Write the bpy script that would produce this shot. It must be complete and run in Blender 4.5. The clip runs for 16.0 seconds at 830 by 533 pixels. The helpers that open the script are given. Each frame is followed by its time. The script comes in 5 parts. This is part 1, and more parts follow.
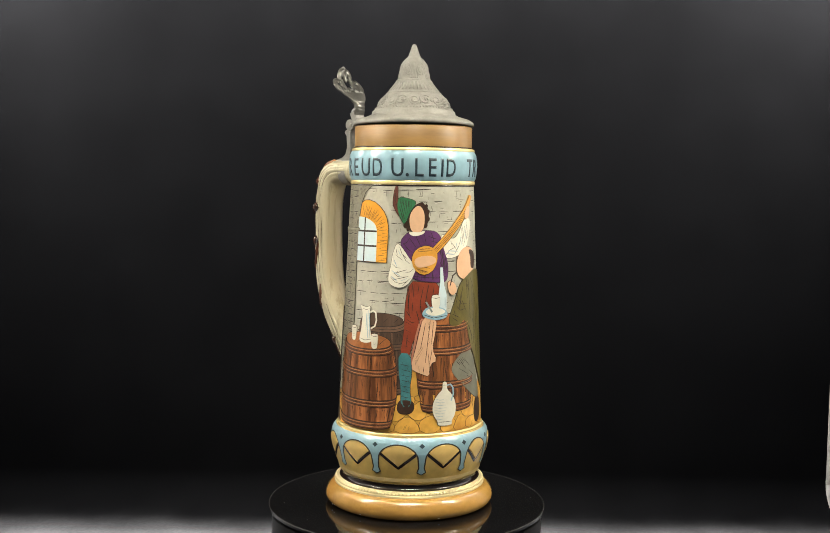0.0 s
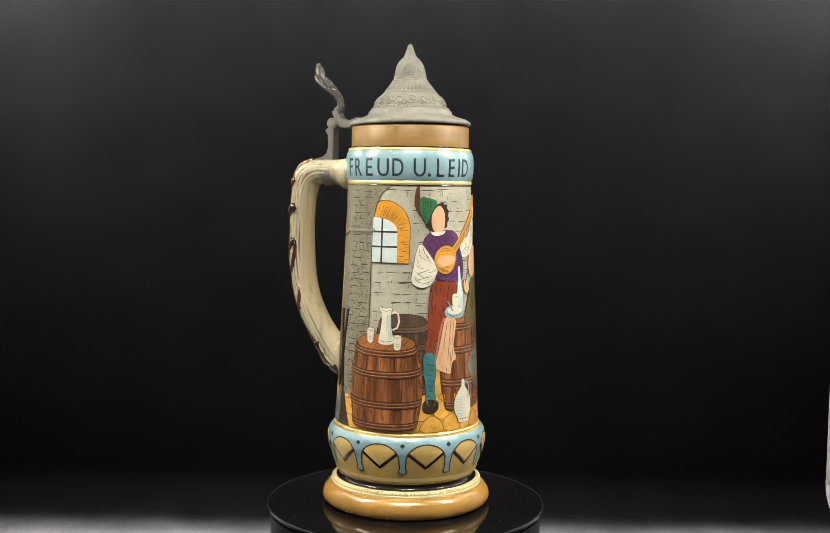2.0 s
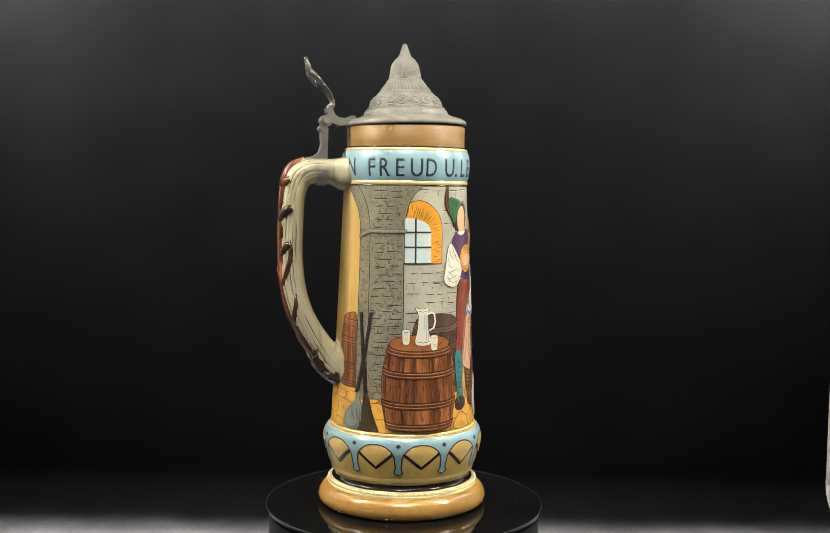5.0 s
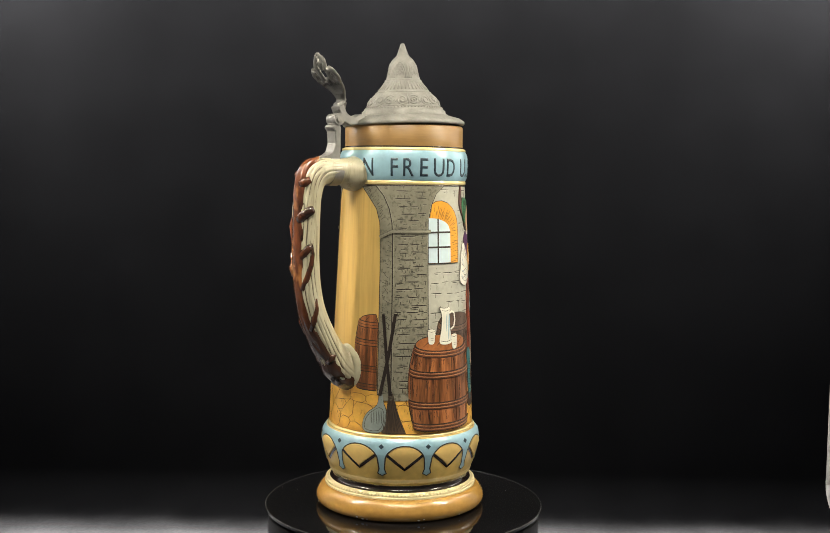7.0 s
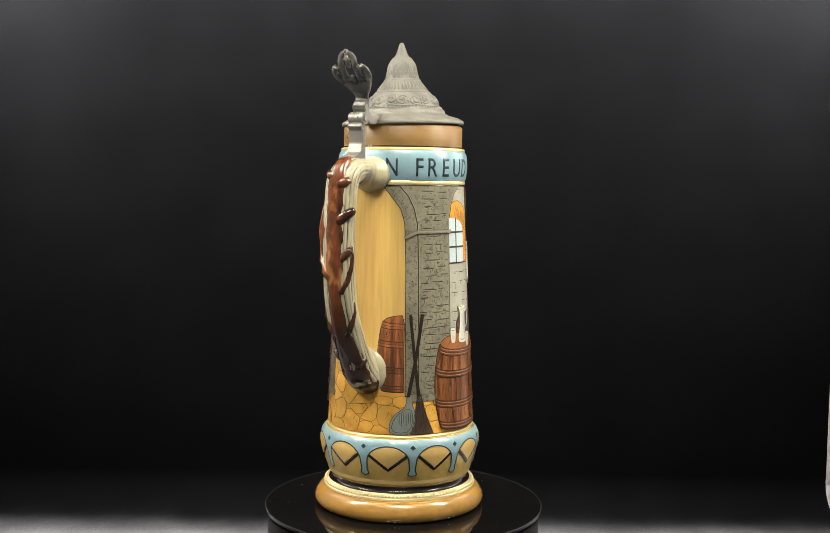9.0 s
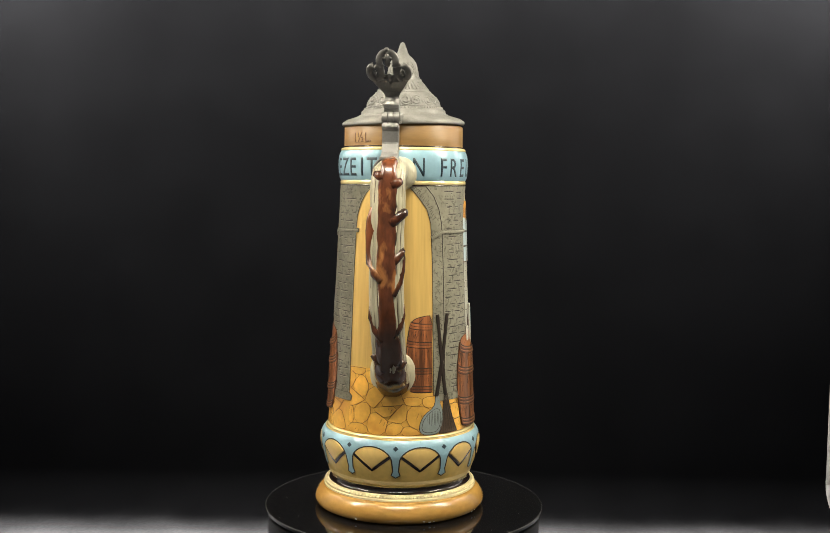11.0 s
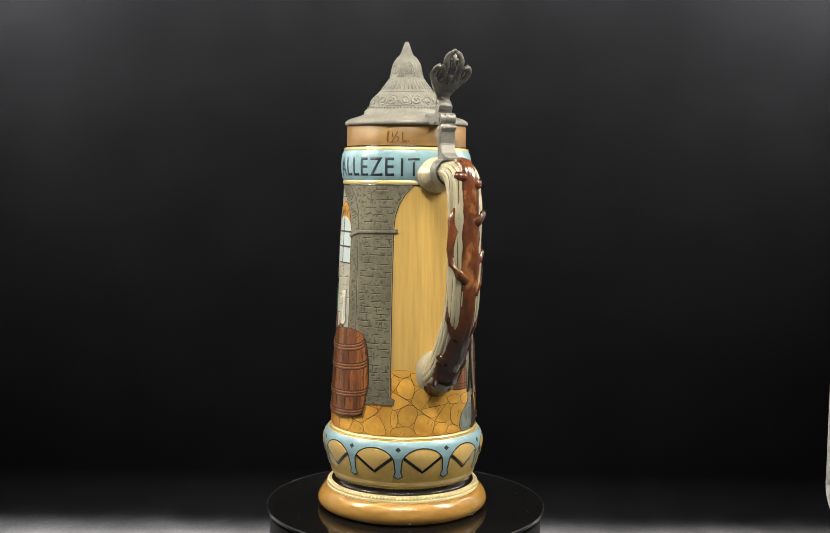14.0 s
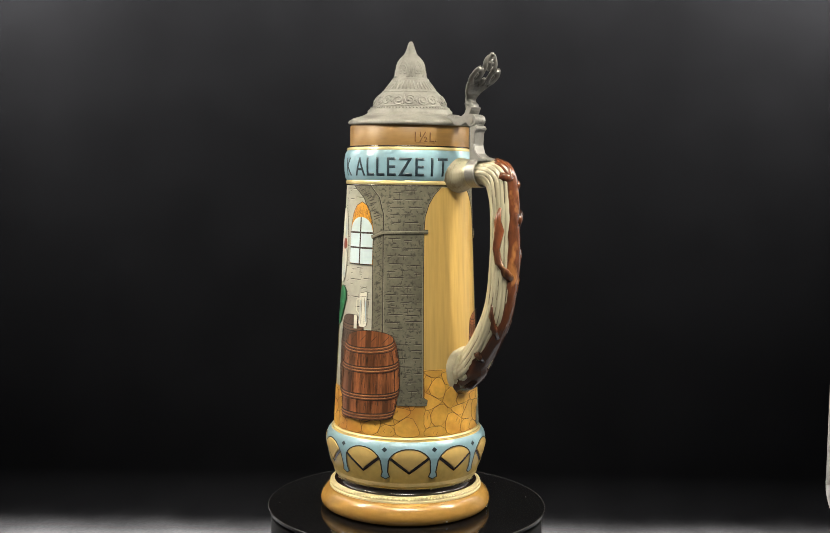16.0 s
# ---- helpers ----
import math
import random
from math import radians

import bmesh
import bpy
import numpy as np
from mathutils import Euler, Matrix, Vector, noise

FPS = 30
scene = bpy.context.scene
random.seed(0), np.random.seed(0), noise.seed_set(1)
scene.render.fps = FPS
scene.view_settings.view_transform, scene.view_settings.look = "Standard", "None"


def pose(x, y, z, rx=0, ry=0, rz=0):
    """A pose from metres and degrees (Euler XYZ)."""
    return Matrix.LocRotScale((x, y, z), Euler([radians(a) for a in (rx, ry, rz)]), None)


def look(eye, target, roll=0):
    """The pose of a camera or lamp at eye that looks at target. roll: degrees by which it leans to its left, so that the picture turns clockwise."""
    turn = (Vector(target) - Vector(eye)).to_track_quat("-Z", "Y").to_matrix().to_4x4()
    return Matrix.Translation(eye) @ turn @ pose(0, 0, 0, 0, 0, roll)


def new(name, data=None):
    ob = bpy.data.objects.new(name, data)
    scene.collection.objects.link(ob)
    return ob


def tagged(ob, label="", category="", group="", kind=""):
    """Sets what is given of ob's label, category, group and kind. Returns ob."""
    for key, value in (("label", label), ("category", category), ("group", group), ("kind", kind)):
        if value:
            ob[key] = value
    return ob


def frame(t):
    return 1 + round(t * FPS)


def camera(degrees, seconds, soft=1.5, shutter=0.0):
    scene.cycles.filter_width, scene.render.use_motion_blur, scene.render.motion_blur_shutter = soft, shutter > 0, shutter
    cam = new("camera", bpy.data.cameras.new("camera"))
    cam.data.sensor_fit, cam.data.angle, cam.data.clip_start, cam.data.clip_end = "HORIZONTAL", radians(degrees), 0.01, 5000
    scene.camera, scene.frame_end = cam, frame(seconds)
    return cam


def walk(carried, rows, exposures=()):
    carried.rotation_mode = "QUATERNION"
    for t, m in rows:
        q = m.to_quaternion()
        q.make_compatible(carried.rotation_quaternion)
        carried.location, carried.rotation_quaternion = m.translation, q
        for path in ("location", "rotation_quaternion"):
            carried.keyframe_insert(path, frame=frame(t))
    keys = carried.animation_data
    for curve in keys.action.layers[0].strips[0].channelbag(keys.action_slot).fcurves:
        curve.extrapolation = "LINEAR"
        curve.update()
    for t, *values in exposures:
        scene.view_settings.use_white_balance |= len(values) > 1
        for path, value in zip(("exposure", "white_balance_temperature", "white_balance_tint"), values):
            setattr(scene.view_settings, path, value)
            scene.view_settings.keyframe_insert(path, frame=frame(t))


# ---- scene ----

# ---------------------------------------------------------------- camera
cam = camera(41.33, 16.0, soft=0.6)
EYE = Vector((0.0, -0.8652, 0.2563))
YAW, PITCH, ROLL = radians(0.332), radians(4.522), 0.742
AIM = EYE + Vector((math.sin(YAW) * math.cos(PITCH), math.cos(YAW) * math.cos(PITCH), -math.sin(PITCH)))
walk(cam, [(0.0, look(EYE, AIM, ROLL)), (16.0, look(EYE, AIM, ROLL))], exposures=[(0.0, -0.15), (16.0, -0.15)])

# ---------------------------------------------------------------- light
world = bpy.data.worlds.new("room")
world.use_nodes = True
world.node_tree.nodes["Background"].inputs[0].default_value = (1.0, 0.96, 0.90, 1)
world.node_tree.nodes["Background"].inputs[1].default_value = 0.17
scene.world = world


def area(name, eye, target, sx, sy, watts, color=(1.0, 0.920, 0.745), spread=180):
    data = bpy.data.lights.new(name, "AREA")
    data.shape, data.size, data.size_y, data.energy, data.color, data.spread = "RECTANGLE", sx, sy, watts, color, radians(spread)
    ob = new(name, data)
    ob.matrix_world = look(eye, target)
    return ob


area("led_bar_front", (0.0, -0.52, 0.95), (0.0, -0.01, 0.145), 0.50, 0.045, 0.60, spread=31)
area("led_bar_side", (-0.53, -0.12, 0.52), (-0.04, -0.04, 0.09), 0.03, 0.50, 2.15, spread=92)
area("led_bar_side", (0.53, -0.12, 0.52), (0.04, -0.04, 0.09), 0.03, 0.50, 2.25, spread=92)
# three added lamps, out of view, to brighten the backdrop's top and corners
area("backdrop_fill_bar", (0.0, 0.22, 0.62), (0.0, 0.335, 0.485), 1.0, 0.03, 15.0, (1.0, 0.945, 0.84), spread=118)
area("backdrop_fill_corner", (-0.50, 0.21, 0.60), (-0.52, 0.335, 0.43), 0.12, 0.03, 7.6, (1.0, 0.945, 0.84), spread=130)
area("backdrop_fill_corner", (0.50, 0.21, 0.60), (0.52, 0.335, 0.43), 0.12, 0.03, 7.2, (1.0, 0.945, 0.84), spread=130)


# ---------------------------------------------------------------- materials
def material(name, color, rough=0.4, metal=0.0, var=0.15, scale=60.0, bump=0.0, bscale=300.0, coat=0.0, stretch=(1, 1, 1), dark=None, spec=0.5, lo_at=0.45, hi_at=0.9):
    m = bpy.data.materials.new(name)
    m.use_nodes = True
    nt = m.node_tree
    b = nt.nodes["Principled BSDF"]
    b.inputs["Roughness"].default_value, b.inputs["Metallic"].default_value = rough, metal
    b.inputs["Coat Weight"].default_value, b.inputs["Coat Roughness"].default_value = coat, 0.06
    b.inputs["Specular IOR Level"].default_value = spec
    tc = nt.nodes.new("ShaderNodeTexCoord")
    mp = nt.nodes.new("ShaderNodeMapping")
    mp.inputs["Scale"].default_value = stretch
    nt.links.new(tc.outputs["Object"], mp.inputs["Vector"])
    n1 = nt.nodes.new("ShaderNodeTexNoise")
    n1.inputs["Scale"].default_value, n1.inputs["Detail"].default_value = scale, 6.0
    n2 = nt.nodes.new("ShaderNodeTexNoise")
    n2.inputs["Scale"].default_value, n2.inputs["Detail"].default_value = scale * 7.0, 3.0
    nt.links.new(mp.outputs[0], n1.inputs["Vector"]), nt.links.new(mp.outputs[0], n2.inputs["Vector"])
    add = nt.nodes.new("ShaderNodeMath")
    add.operation = "MULTIPLY_ADD"
    add.inputs[1].default_value = 0.35
    nt.links.new(n2.outputs["Fac"], add.inputs[0]), nt.links.new(n1.outputs["Fac"], add.inputs[2])
    ramp = nt.nodes.new("ShaderNodeValToRGB")
    lo = dark if dark else tuple(c * (1 - var) for c in color)
    hi = tuple(min(1, c * (1 + var)) for c in color)
    ramp.color_ramp.elements[0].position, ramp.color_ramp.elements[1].position = lo_at, hi_at
    ramp.color_ramp.elements[0].color, ramp.color_ramp.elements[1].color = (*lo, 1), (*hi, 1)
    nt.links.new(add.outputs[0], ramp.inputs[0]), nt.links.new(ramp.outputs[0], b.inputs["Base Color"])
    if bump:
        n3 = nt.nodes.new("ShaderNodeTexNoise")
        n3.inputs["Scale"].default_value, n3.inputs["Detail"].default_value = bscale, 4.0
        nt.links.new(mp.outputs[0], n3.inputs["Vector"])
        bp = nt.nodes.new("ShaderNodeBump")
        bp.inputs["Strength"].default_value, bp.inputs["Distance"].default_value = bump, 0.001
        nt.links.new(n3.outputs["Fac"], bp.inputs["Height"]), nt.links.new(bp.outputs[0], b.inputs["Normal"])
    return m


TAN = material("tan_glaze", (0.44, 0.240, 0.058), 0.26, var=0.26, scale=24, stretch=(1, 1, 2), coat=0.4)
TANR = material("tan_rim_glaze", (0.255, 0.142, 0.042), 0.45, var=0.2, scale=22, stretch=(1, 1, 6))
CREAM = material("cream_glaze", (0.80, 0.68, 0.40), 0.25, var=0.08, coat=0.3)
OLIVE = material("olive_gold_glaze", (0.62, 0.445, 0.140), 0.28, var=0.2, scale=40, coat=0.2)
DOME = material("pale_gold_glaze", (0.70, 0.485, 0.17), 0.28, var=0.12, scale=40, coat=0.2)
PALEGOLD = material("cream_gold_glaze", (0.76, 0.60, 0.29), 0.28, var=0.15, coat=0.2)
GOLD = material("gold_line", (0.85, 0.70, 0.34), 0.22, metal=0.35, var=0.1)
BLUE = material("pale_blue_glaze", (0.265, 0.435, 0.525), 0.28, var=0.2, scale=26, coat=0.25)
DARK = material("dark_brown_glaze", (0.018, 0.010, 0.008), 0.2, var=0.3, coat=0.6)
INK = material("ink_line", (0.028, 0.020, 0.016), 0.5, var=0.3)
INKBLUE = material("blue_black_letter", (0.018, 0.035, 0.05), 0.4, var=0.3)
WALL = material("light_grey_stone_glaze", (0.415, 0.410, 0.345), 0.42, var=0.22, scale=45)
PILLAR = material("dark_grey_stone_glaze", (0.158, 0.150, 0.110), 0.40, var=0.35, scale=35)
PILLARL = material("warm_grey_stone_glaze", (0.215, 0.205, 0.152), 0.40, var=0.3, scale=35)
# two pale colours for highlights painted along stone joints, edges and mouldings
PALE = material("pale_wall_highlight", (0.62, 0.60, 0.51), 0.4, var=0.2)
HILITE = material("pale_highlight", (0.30, 0.29, 0.225), 0.4, var=0.3)
YELLOW = material("yellow_ochre_glaze", (0.54, 0.362, 0.115), 0.30, var=0.28, scale=70, stretch=(1, 1, 0.035), coat=0.1)
COBBLE = material("orange_ochre_glaze", (0.76, 0.415, 0.078), 0.33, var=0.25, scale=40, coat=0.1)
PEWTER = material("pewter", (0.25, 0.245, 0.226), 0.55, metal=0.2, var=0.2, scale=90, bump=0.45, bscale=420)
PEWTERD = material("worn_pewter", (0.27, 0.265, 0.255), 0.42, metal=0.45, var=0.2, scale=60, bump=0.15, bscale=500)
DARKPEWTER = material("dark_pewter", (0.17, 0.167, 0.158), 0.36, metal=0.5, var=0.3, scale=90, bump=0.25, bscale=400)
BARKC = material("cream_bark_glaze", (0.41, 0.38, 0.27), 0.34, var=0.14, scale=190, stretch=(1, 1, 0.07), coat=0.2, bump=0.5, bscale=300, dark=(0.27, 0.235, 0.15), lo_at=0.42, hi_at=0.66)
CREAMB = material("smooth_cream_glaze", (0.43, 0.395, 0.28), 0.3, var=0.15, scale=60, coat=0.2)


def flecks(m, color, scale, lo, hi, stretch=(1, 1, 1)):
    """Worn spots of a lighter colour in a glaze."""
    nt = m.node_tree
    b = nt.nodes["Principled BSDF"]
    plain = b.inputs["Base Color"].links[0].from_socket
    tc = nt.nodes.new("ShaderNodeTexCoord")
    mp = nt.nodes.new("ShaderNodeMapping")
    mp.inputs["Scale"].default_value, mp.inputs["Location"].default_value = stretch, (3.1, 1.7, 0.4)
    nz = nt.nodes.new("ShaderNodeTexNoise")
    nz.inputs["Scale"].default_value, nz.inputs["Detail"].default_value = scale, 5.0
    mr = nt.nodes.new("ShaderNodeMapRange")
    mr.inputs["From Min"].default_value, mr.inputs["From Max"].default_value = lo, hi
    mix = nt.nodes.new("ShaderNodeMix")
    mix.data_type = "RGBA"
    mix.inputs[7].default_value = (*color, 1)
    nt.links.new(tc.outputs["Object"], mp.inputs["Vector"]), nt.links.new(mp.outputs[0], nz.inputs["Vector"]), nt.links.new(nz.outputs["Fac"], mr.inputs["Value"])
    nt.links.new(mr.outputs[0], mix.inputs[0]), nt.links.new(plain, mix.inputs[6]), nt.links.new(mix.outputs[2], b.inputs["Base Color"])
    return m


BARKB = material("brown_bark_glaze", (0.140, 0.042, 0.016), 0.24, var=0.5, scale=45, coat=0.4, dark=(0.030, 0.011, 0.006), lo_at=0.5, hi_at=0.85, bump=0.5, bscale=140, stretch=(1, 1, 0.4))
flecks(BARKB, (0.42, 0.17, 0.055), 75, 0.62, 0.70, (1, 1, 0.45))


def uneven(m, low, high):
    """Each piece takes the glaze a little thicker or thinner than its neighbours."""
    nt = m.node_tree
    b = nt.nodes["Principled BSDF"]
    plain = b.inputs["Base Color"].links[0].from_socket
    info = nt.nodes.new("ShaderNodeObjectInfo")
    mr = nt.nodes.new("ShaderNodeMapRange")
    mr.inputs["To Min"].default_value, mr.inputs["To Max"].default_value = low, high
    mul = nt.nodes.new("ShaderNodeVectorMath")
    mul.operation = "SCALE"
    nt.links.new(info.outputs["Random"], mr.inputs["Value"]), nt.links.new(plain, mul.inputs[0]), nt.links.new(mr.outputs[0], mul.inputs["Scale"])
    nt.links.new(mul.outputs[0], b.inputs["Base Color"])


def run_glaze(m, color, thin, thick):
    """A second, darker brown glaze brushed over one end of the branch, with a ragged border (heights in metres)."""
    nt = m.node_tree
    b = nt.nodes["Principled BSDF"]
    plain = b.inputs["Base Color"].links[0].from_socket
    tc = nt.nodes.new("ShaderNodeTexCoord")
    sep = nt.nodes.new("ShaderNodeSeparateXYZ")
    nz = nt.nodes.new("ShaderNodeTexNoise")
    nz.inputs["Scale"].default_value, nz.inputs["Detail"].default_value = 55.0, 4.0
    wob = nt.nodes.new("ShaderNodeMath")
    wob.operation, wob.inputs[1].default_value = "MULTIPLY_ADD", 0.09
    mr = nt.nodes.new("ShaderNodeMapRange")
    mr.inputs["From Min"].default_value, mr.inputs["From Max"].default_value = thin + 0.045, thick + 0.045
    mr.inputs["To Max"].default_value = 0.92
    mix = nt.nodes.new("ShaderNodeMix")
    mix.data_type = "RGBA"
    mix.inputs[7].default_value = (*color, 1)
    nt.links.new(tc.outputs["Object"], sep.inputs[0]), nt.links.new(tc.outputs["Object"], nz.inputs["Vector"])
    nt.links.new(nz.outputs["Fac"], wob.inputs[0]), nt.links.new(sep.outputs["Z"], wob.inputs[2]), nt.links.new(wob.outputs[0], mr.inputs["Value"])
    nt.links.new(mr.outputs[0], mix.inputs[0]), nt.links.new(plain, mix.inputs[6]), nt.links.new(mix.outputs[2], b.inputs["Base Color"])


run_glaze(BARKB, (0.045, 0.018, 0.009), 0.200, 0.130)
flecks(PILLAR, (0.062, 0.060, 0.045), 420, 0.52, 0.66)
flecks(PILLARL, (0.115, 0.108, 0.080), 420, 0.52, 0.66)
flecks(COBBLE, (0.56, 0.245, 0.042), 38, 0.50, 0.66)
BROWNI = material("furrow_brown", (0.07, 0.045, 0.025), 0.4, var=0.4)
PLASTIC = material("black_gloss_acrylic", (0.006, 0.006, 0.007), 0.06, var=0.2, spec=0.5)
DUST = material("pale_dust", (0.20, 0.19, 0.18), 0.8)
EDGE = material("edge_highlight_grey", (0.055, 0.055, 0.056), 0.25, var=0.1)
PLASTICM = material("black_satin_plastic", (0.006, 0.006, 0.007), 0.5, var=0.2, spec=0.15)
SHEET = material("black_backdrop_sheet", (0.0027, 0.0028, 0.0033), 0.6, spec=0.0, var=0.15, scale=12, bump=0.02, bscale=900)


def floor_glow(m):
    """Floor glow painted into the sheet's colour, paler towards the front, with dusty speckle."""
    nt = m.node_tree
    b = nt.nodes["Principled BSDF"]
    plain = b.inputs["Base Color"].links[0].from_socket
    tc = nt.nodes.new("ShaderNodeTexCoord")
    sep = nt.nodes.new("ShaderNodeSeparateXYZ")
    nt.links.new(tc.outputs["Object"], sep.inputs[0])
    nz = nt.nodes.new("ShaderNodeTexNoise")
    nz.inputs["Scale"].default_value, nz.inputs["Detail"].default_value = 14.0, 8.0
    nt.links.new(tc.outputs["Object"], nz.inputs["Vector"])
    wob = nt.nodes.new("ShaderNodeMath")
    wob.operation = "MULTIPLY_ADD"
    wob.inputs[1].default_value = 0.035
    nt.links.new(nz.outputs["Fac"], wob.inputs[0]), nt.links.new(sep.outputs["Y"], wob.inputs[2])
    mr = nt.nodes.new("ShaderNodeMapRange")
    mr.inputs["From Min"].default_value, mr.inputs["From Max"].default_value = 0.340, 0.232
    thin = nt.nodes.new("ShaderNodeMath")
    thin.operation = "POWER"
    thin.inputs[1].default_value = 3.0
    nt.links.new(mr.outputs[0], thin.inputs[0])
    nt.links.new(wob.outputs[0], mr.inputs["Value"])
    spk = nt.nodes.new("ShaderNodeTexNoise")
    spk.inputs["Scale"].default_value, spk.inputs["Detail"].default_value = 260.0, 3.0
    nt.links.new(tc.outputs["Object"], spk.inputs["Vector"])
    lit_dust = nt.nodes.new("ShaderNodeValToRGB")
    lit_dust.color_ramp.elements[0].position, lit_dust.color_ramp.elements[1].position = 0.35, 0.7
    lit_dust.color_ramp.elements[0].color, lit_dust.color_ramp.elements[1].color = (0.230, 0.236, 0.268, 1), (0.285, 0.291, 0.326, 1)
    nt.links.new(spk.outputs["Fac"], lit_dust.inputs[0])
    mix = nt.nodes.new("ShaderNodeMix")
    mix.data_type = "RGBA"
    nt.links.new(thin.outputs[0], mix.inputs[0]), nt.links.new(plain, mix.inputs[6]), nt.links.new(lit_dust.outputs[0], mix.inputs[7])
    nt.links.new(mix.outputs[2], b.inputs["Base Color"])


floor_glow(SHEET)
TENT = material("silver_white_tent_fabric", (0.40, 0.41, 0.43), 0.5, var=0.10, scale=60, bump=0.5, bscale=220)
FOIL = material("grey_pitted_foil_fabric", (0.27, 0.27, 0.265), 0.55, var=0.22, scale=160, bump=0.9, bscale=260)
BASE_CLOTH = material("dark_grey_box_base", (0.16, 0.16, 0.165), 0.7, var=0.15, scale=120, bump=0.6, bscale=240)


# ---------------------------------------------------------------- mesh helpers
def part(name, bm, mat, parent=None, label="", smooth=True):
    """One mesh object out of a bmesh, under its thing or part."""
    me = bpy.data.meshes.new(name)
    bm.normal_update()
    bm.to_mesh(me)
    bm.free()
    me.materials.append(mat)
    if smooth:
        for p in me.polygons:
            p.use_smooth = True
    ob = new(name, me)
    if parent is not None:
        ob.parent = parent
    if label:
        tagged(ob, label)
    return ob


def lathe(profile, segs=144, wave=None, closed=False, cx=0.0, cy=0.0):
    """Surface of revolution; profile in mm as (radius, height). wave(a, r, z) gives a radius in mm."""
    bm = bmesh.new()
    rings = []
    for r, z in profile:
        ring = []
        for k in range(segs):
            a = 2 * math.pi * k / segs
            q = wave(a, r, z) if wave else r
            ring.append(bm.verts.new(((q * math.cos(a)) / 1000 + cx, (q * math.sin(a)) / 1000 + cy, z / 1000)))
        rings.append(ring)
    for a, b in zip(rings, rings[1:]):
        for k in range(segs):
            bm.faces.new((a[k], a[(k + 1) % segs], b[(k + 1) % segs], b[k]))
    if closed:
        bm.faces.new(rings[-1])
        bm.faces.new(list(reversed(rings[0])))
    return bm


def crease(ob, angle=35):
    """Sharp edges where the surface breaks."""
    bm = bmesh.new()
    bm.from_mesh(ob.data)
    for e in bm.edges:
        if len(e.link_faces) == 2 and e.calc_face_angle(0) > radians(angle):
            e.smooth = False
    bm.to_mesh(ob.data)
    bm.free()
    return ob


# ---------------------------------------------------------------- photo box
FLOOR_Z = -0.108


def photo_box():
    bm = bmesh.new()
    rad, y0, yb, zt, lo, hi = 0.042, -0.64, 0.335, 1.0, -0.53, 0.4674
    # the part that lies flat is wider than the part that hangs
    wide = 0.53
    prof = [(y0, FLOOR_Z, wide)]
    for k in range(13):
        u = k / 12
        prof.append((0.225 + 0.066 * u, FLOOR_Z, hi + 0.002 + (wide - hi) * (1 - u) ** 2.4))
    for k in range(17):
        a = radians(90 * k / 16)
        prof.append((yb - rad + rad * math.sin(a), FLOOR_Z + rad - rad * math.cos(a), hi - 0.0012 * math.sin(2 * a) + 0.002 * (1 - math.sin(a))))
    prof.append((yb, zt, hi))
    cols = [[bm.verts.new((lo, y, z)) for y, z, x in prof], [bm.verts.new((x, y, z)) for y, z, x in prof]]
    for k in range(len(prof) - 1):
        bm.faces.new((cols[0][k], cols[1][k], cols[1][k + 1], cols[0][k + 1]))
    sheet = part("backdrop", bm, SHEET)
    so = sheet.modifiers.new("thick", "SOLIDIFY")
    so.thickness, so.offset = 0.001, -1.0
    tagged(sheet, "black satin backdrop sheet curving onto the floor", "backdrop", kind="structure")

    def slab(name, c, size, mat, label, cat):
        bm = bmesh.new()
        bmesh.ops.create_cube(bm, size=1, matrix=Matrix.Translation(c) @ Matrix.Diagonal((*size, 1)))
        tagged(part(name, bm, mat, smooth=False), label, cat, kind="structure")

    slab("wall_left", (-0.56, -0.09, 0.44), (0.01, 1.14, 1.13), TENT, "silver-white reflective fabric wall of a photo box", "wall")
    slab("wall_right", (0.56, -0.09, 0.44), (0.01, 1.14, 1.13), TENT, "silver-white reflective fabric wall of a photo box", "wall")
    slab("wall_back", (0, 0.476, 0.44), (1.11, 0.01, 1.13), FOIL, "grey pitted foil fabric wall behind the black sheet", "wall")
    slab("ceiling", (0, -0.09, 1.01), (1.13, 1.14, 0.01), TENT, "silver-white fabric top of a photo box", "ceiling")
    slab("floor", (0, -0.09, FLOOR_Z - 0.012), (1.11, 1.14, 0.01), BASE_CLOTH, "dark grey fabric floor of a photo box", "floor")


photo_box()


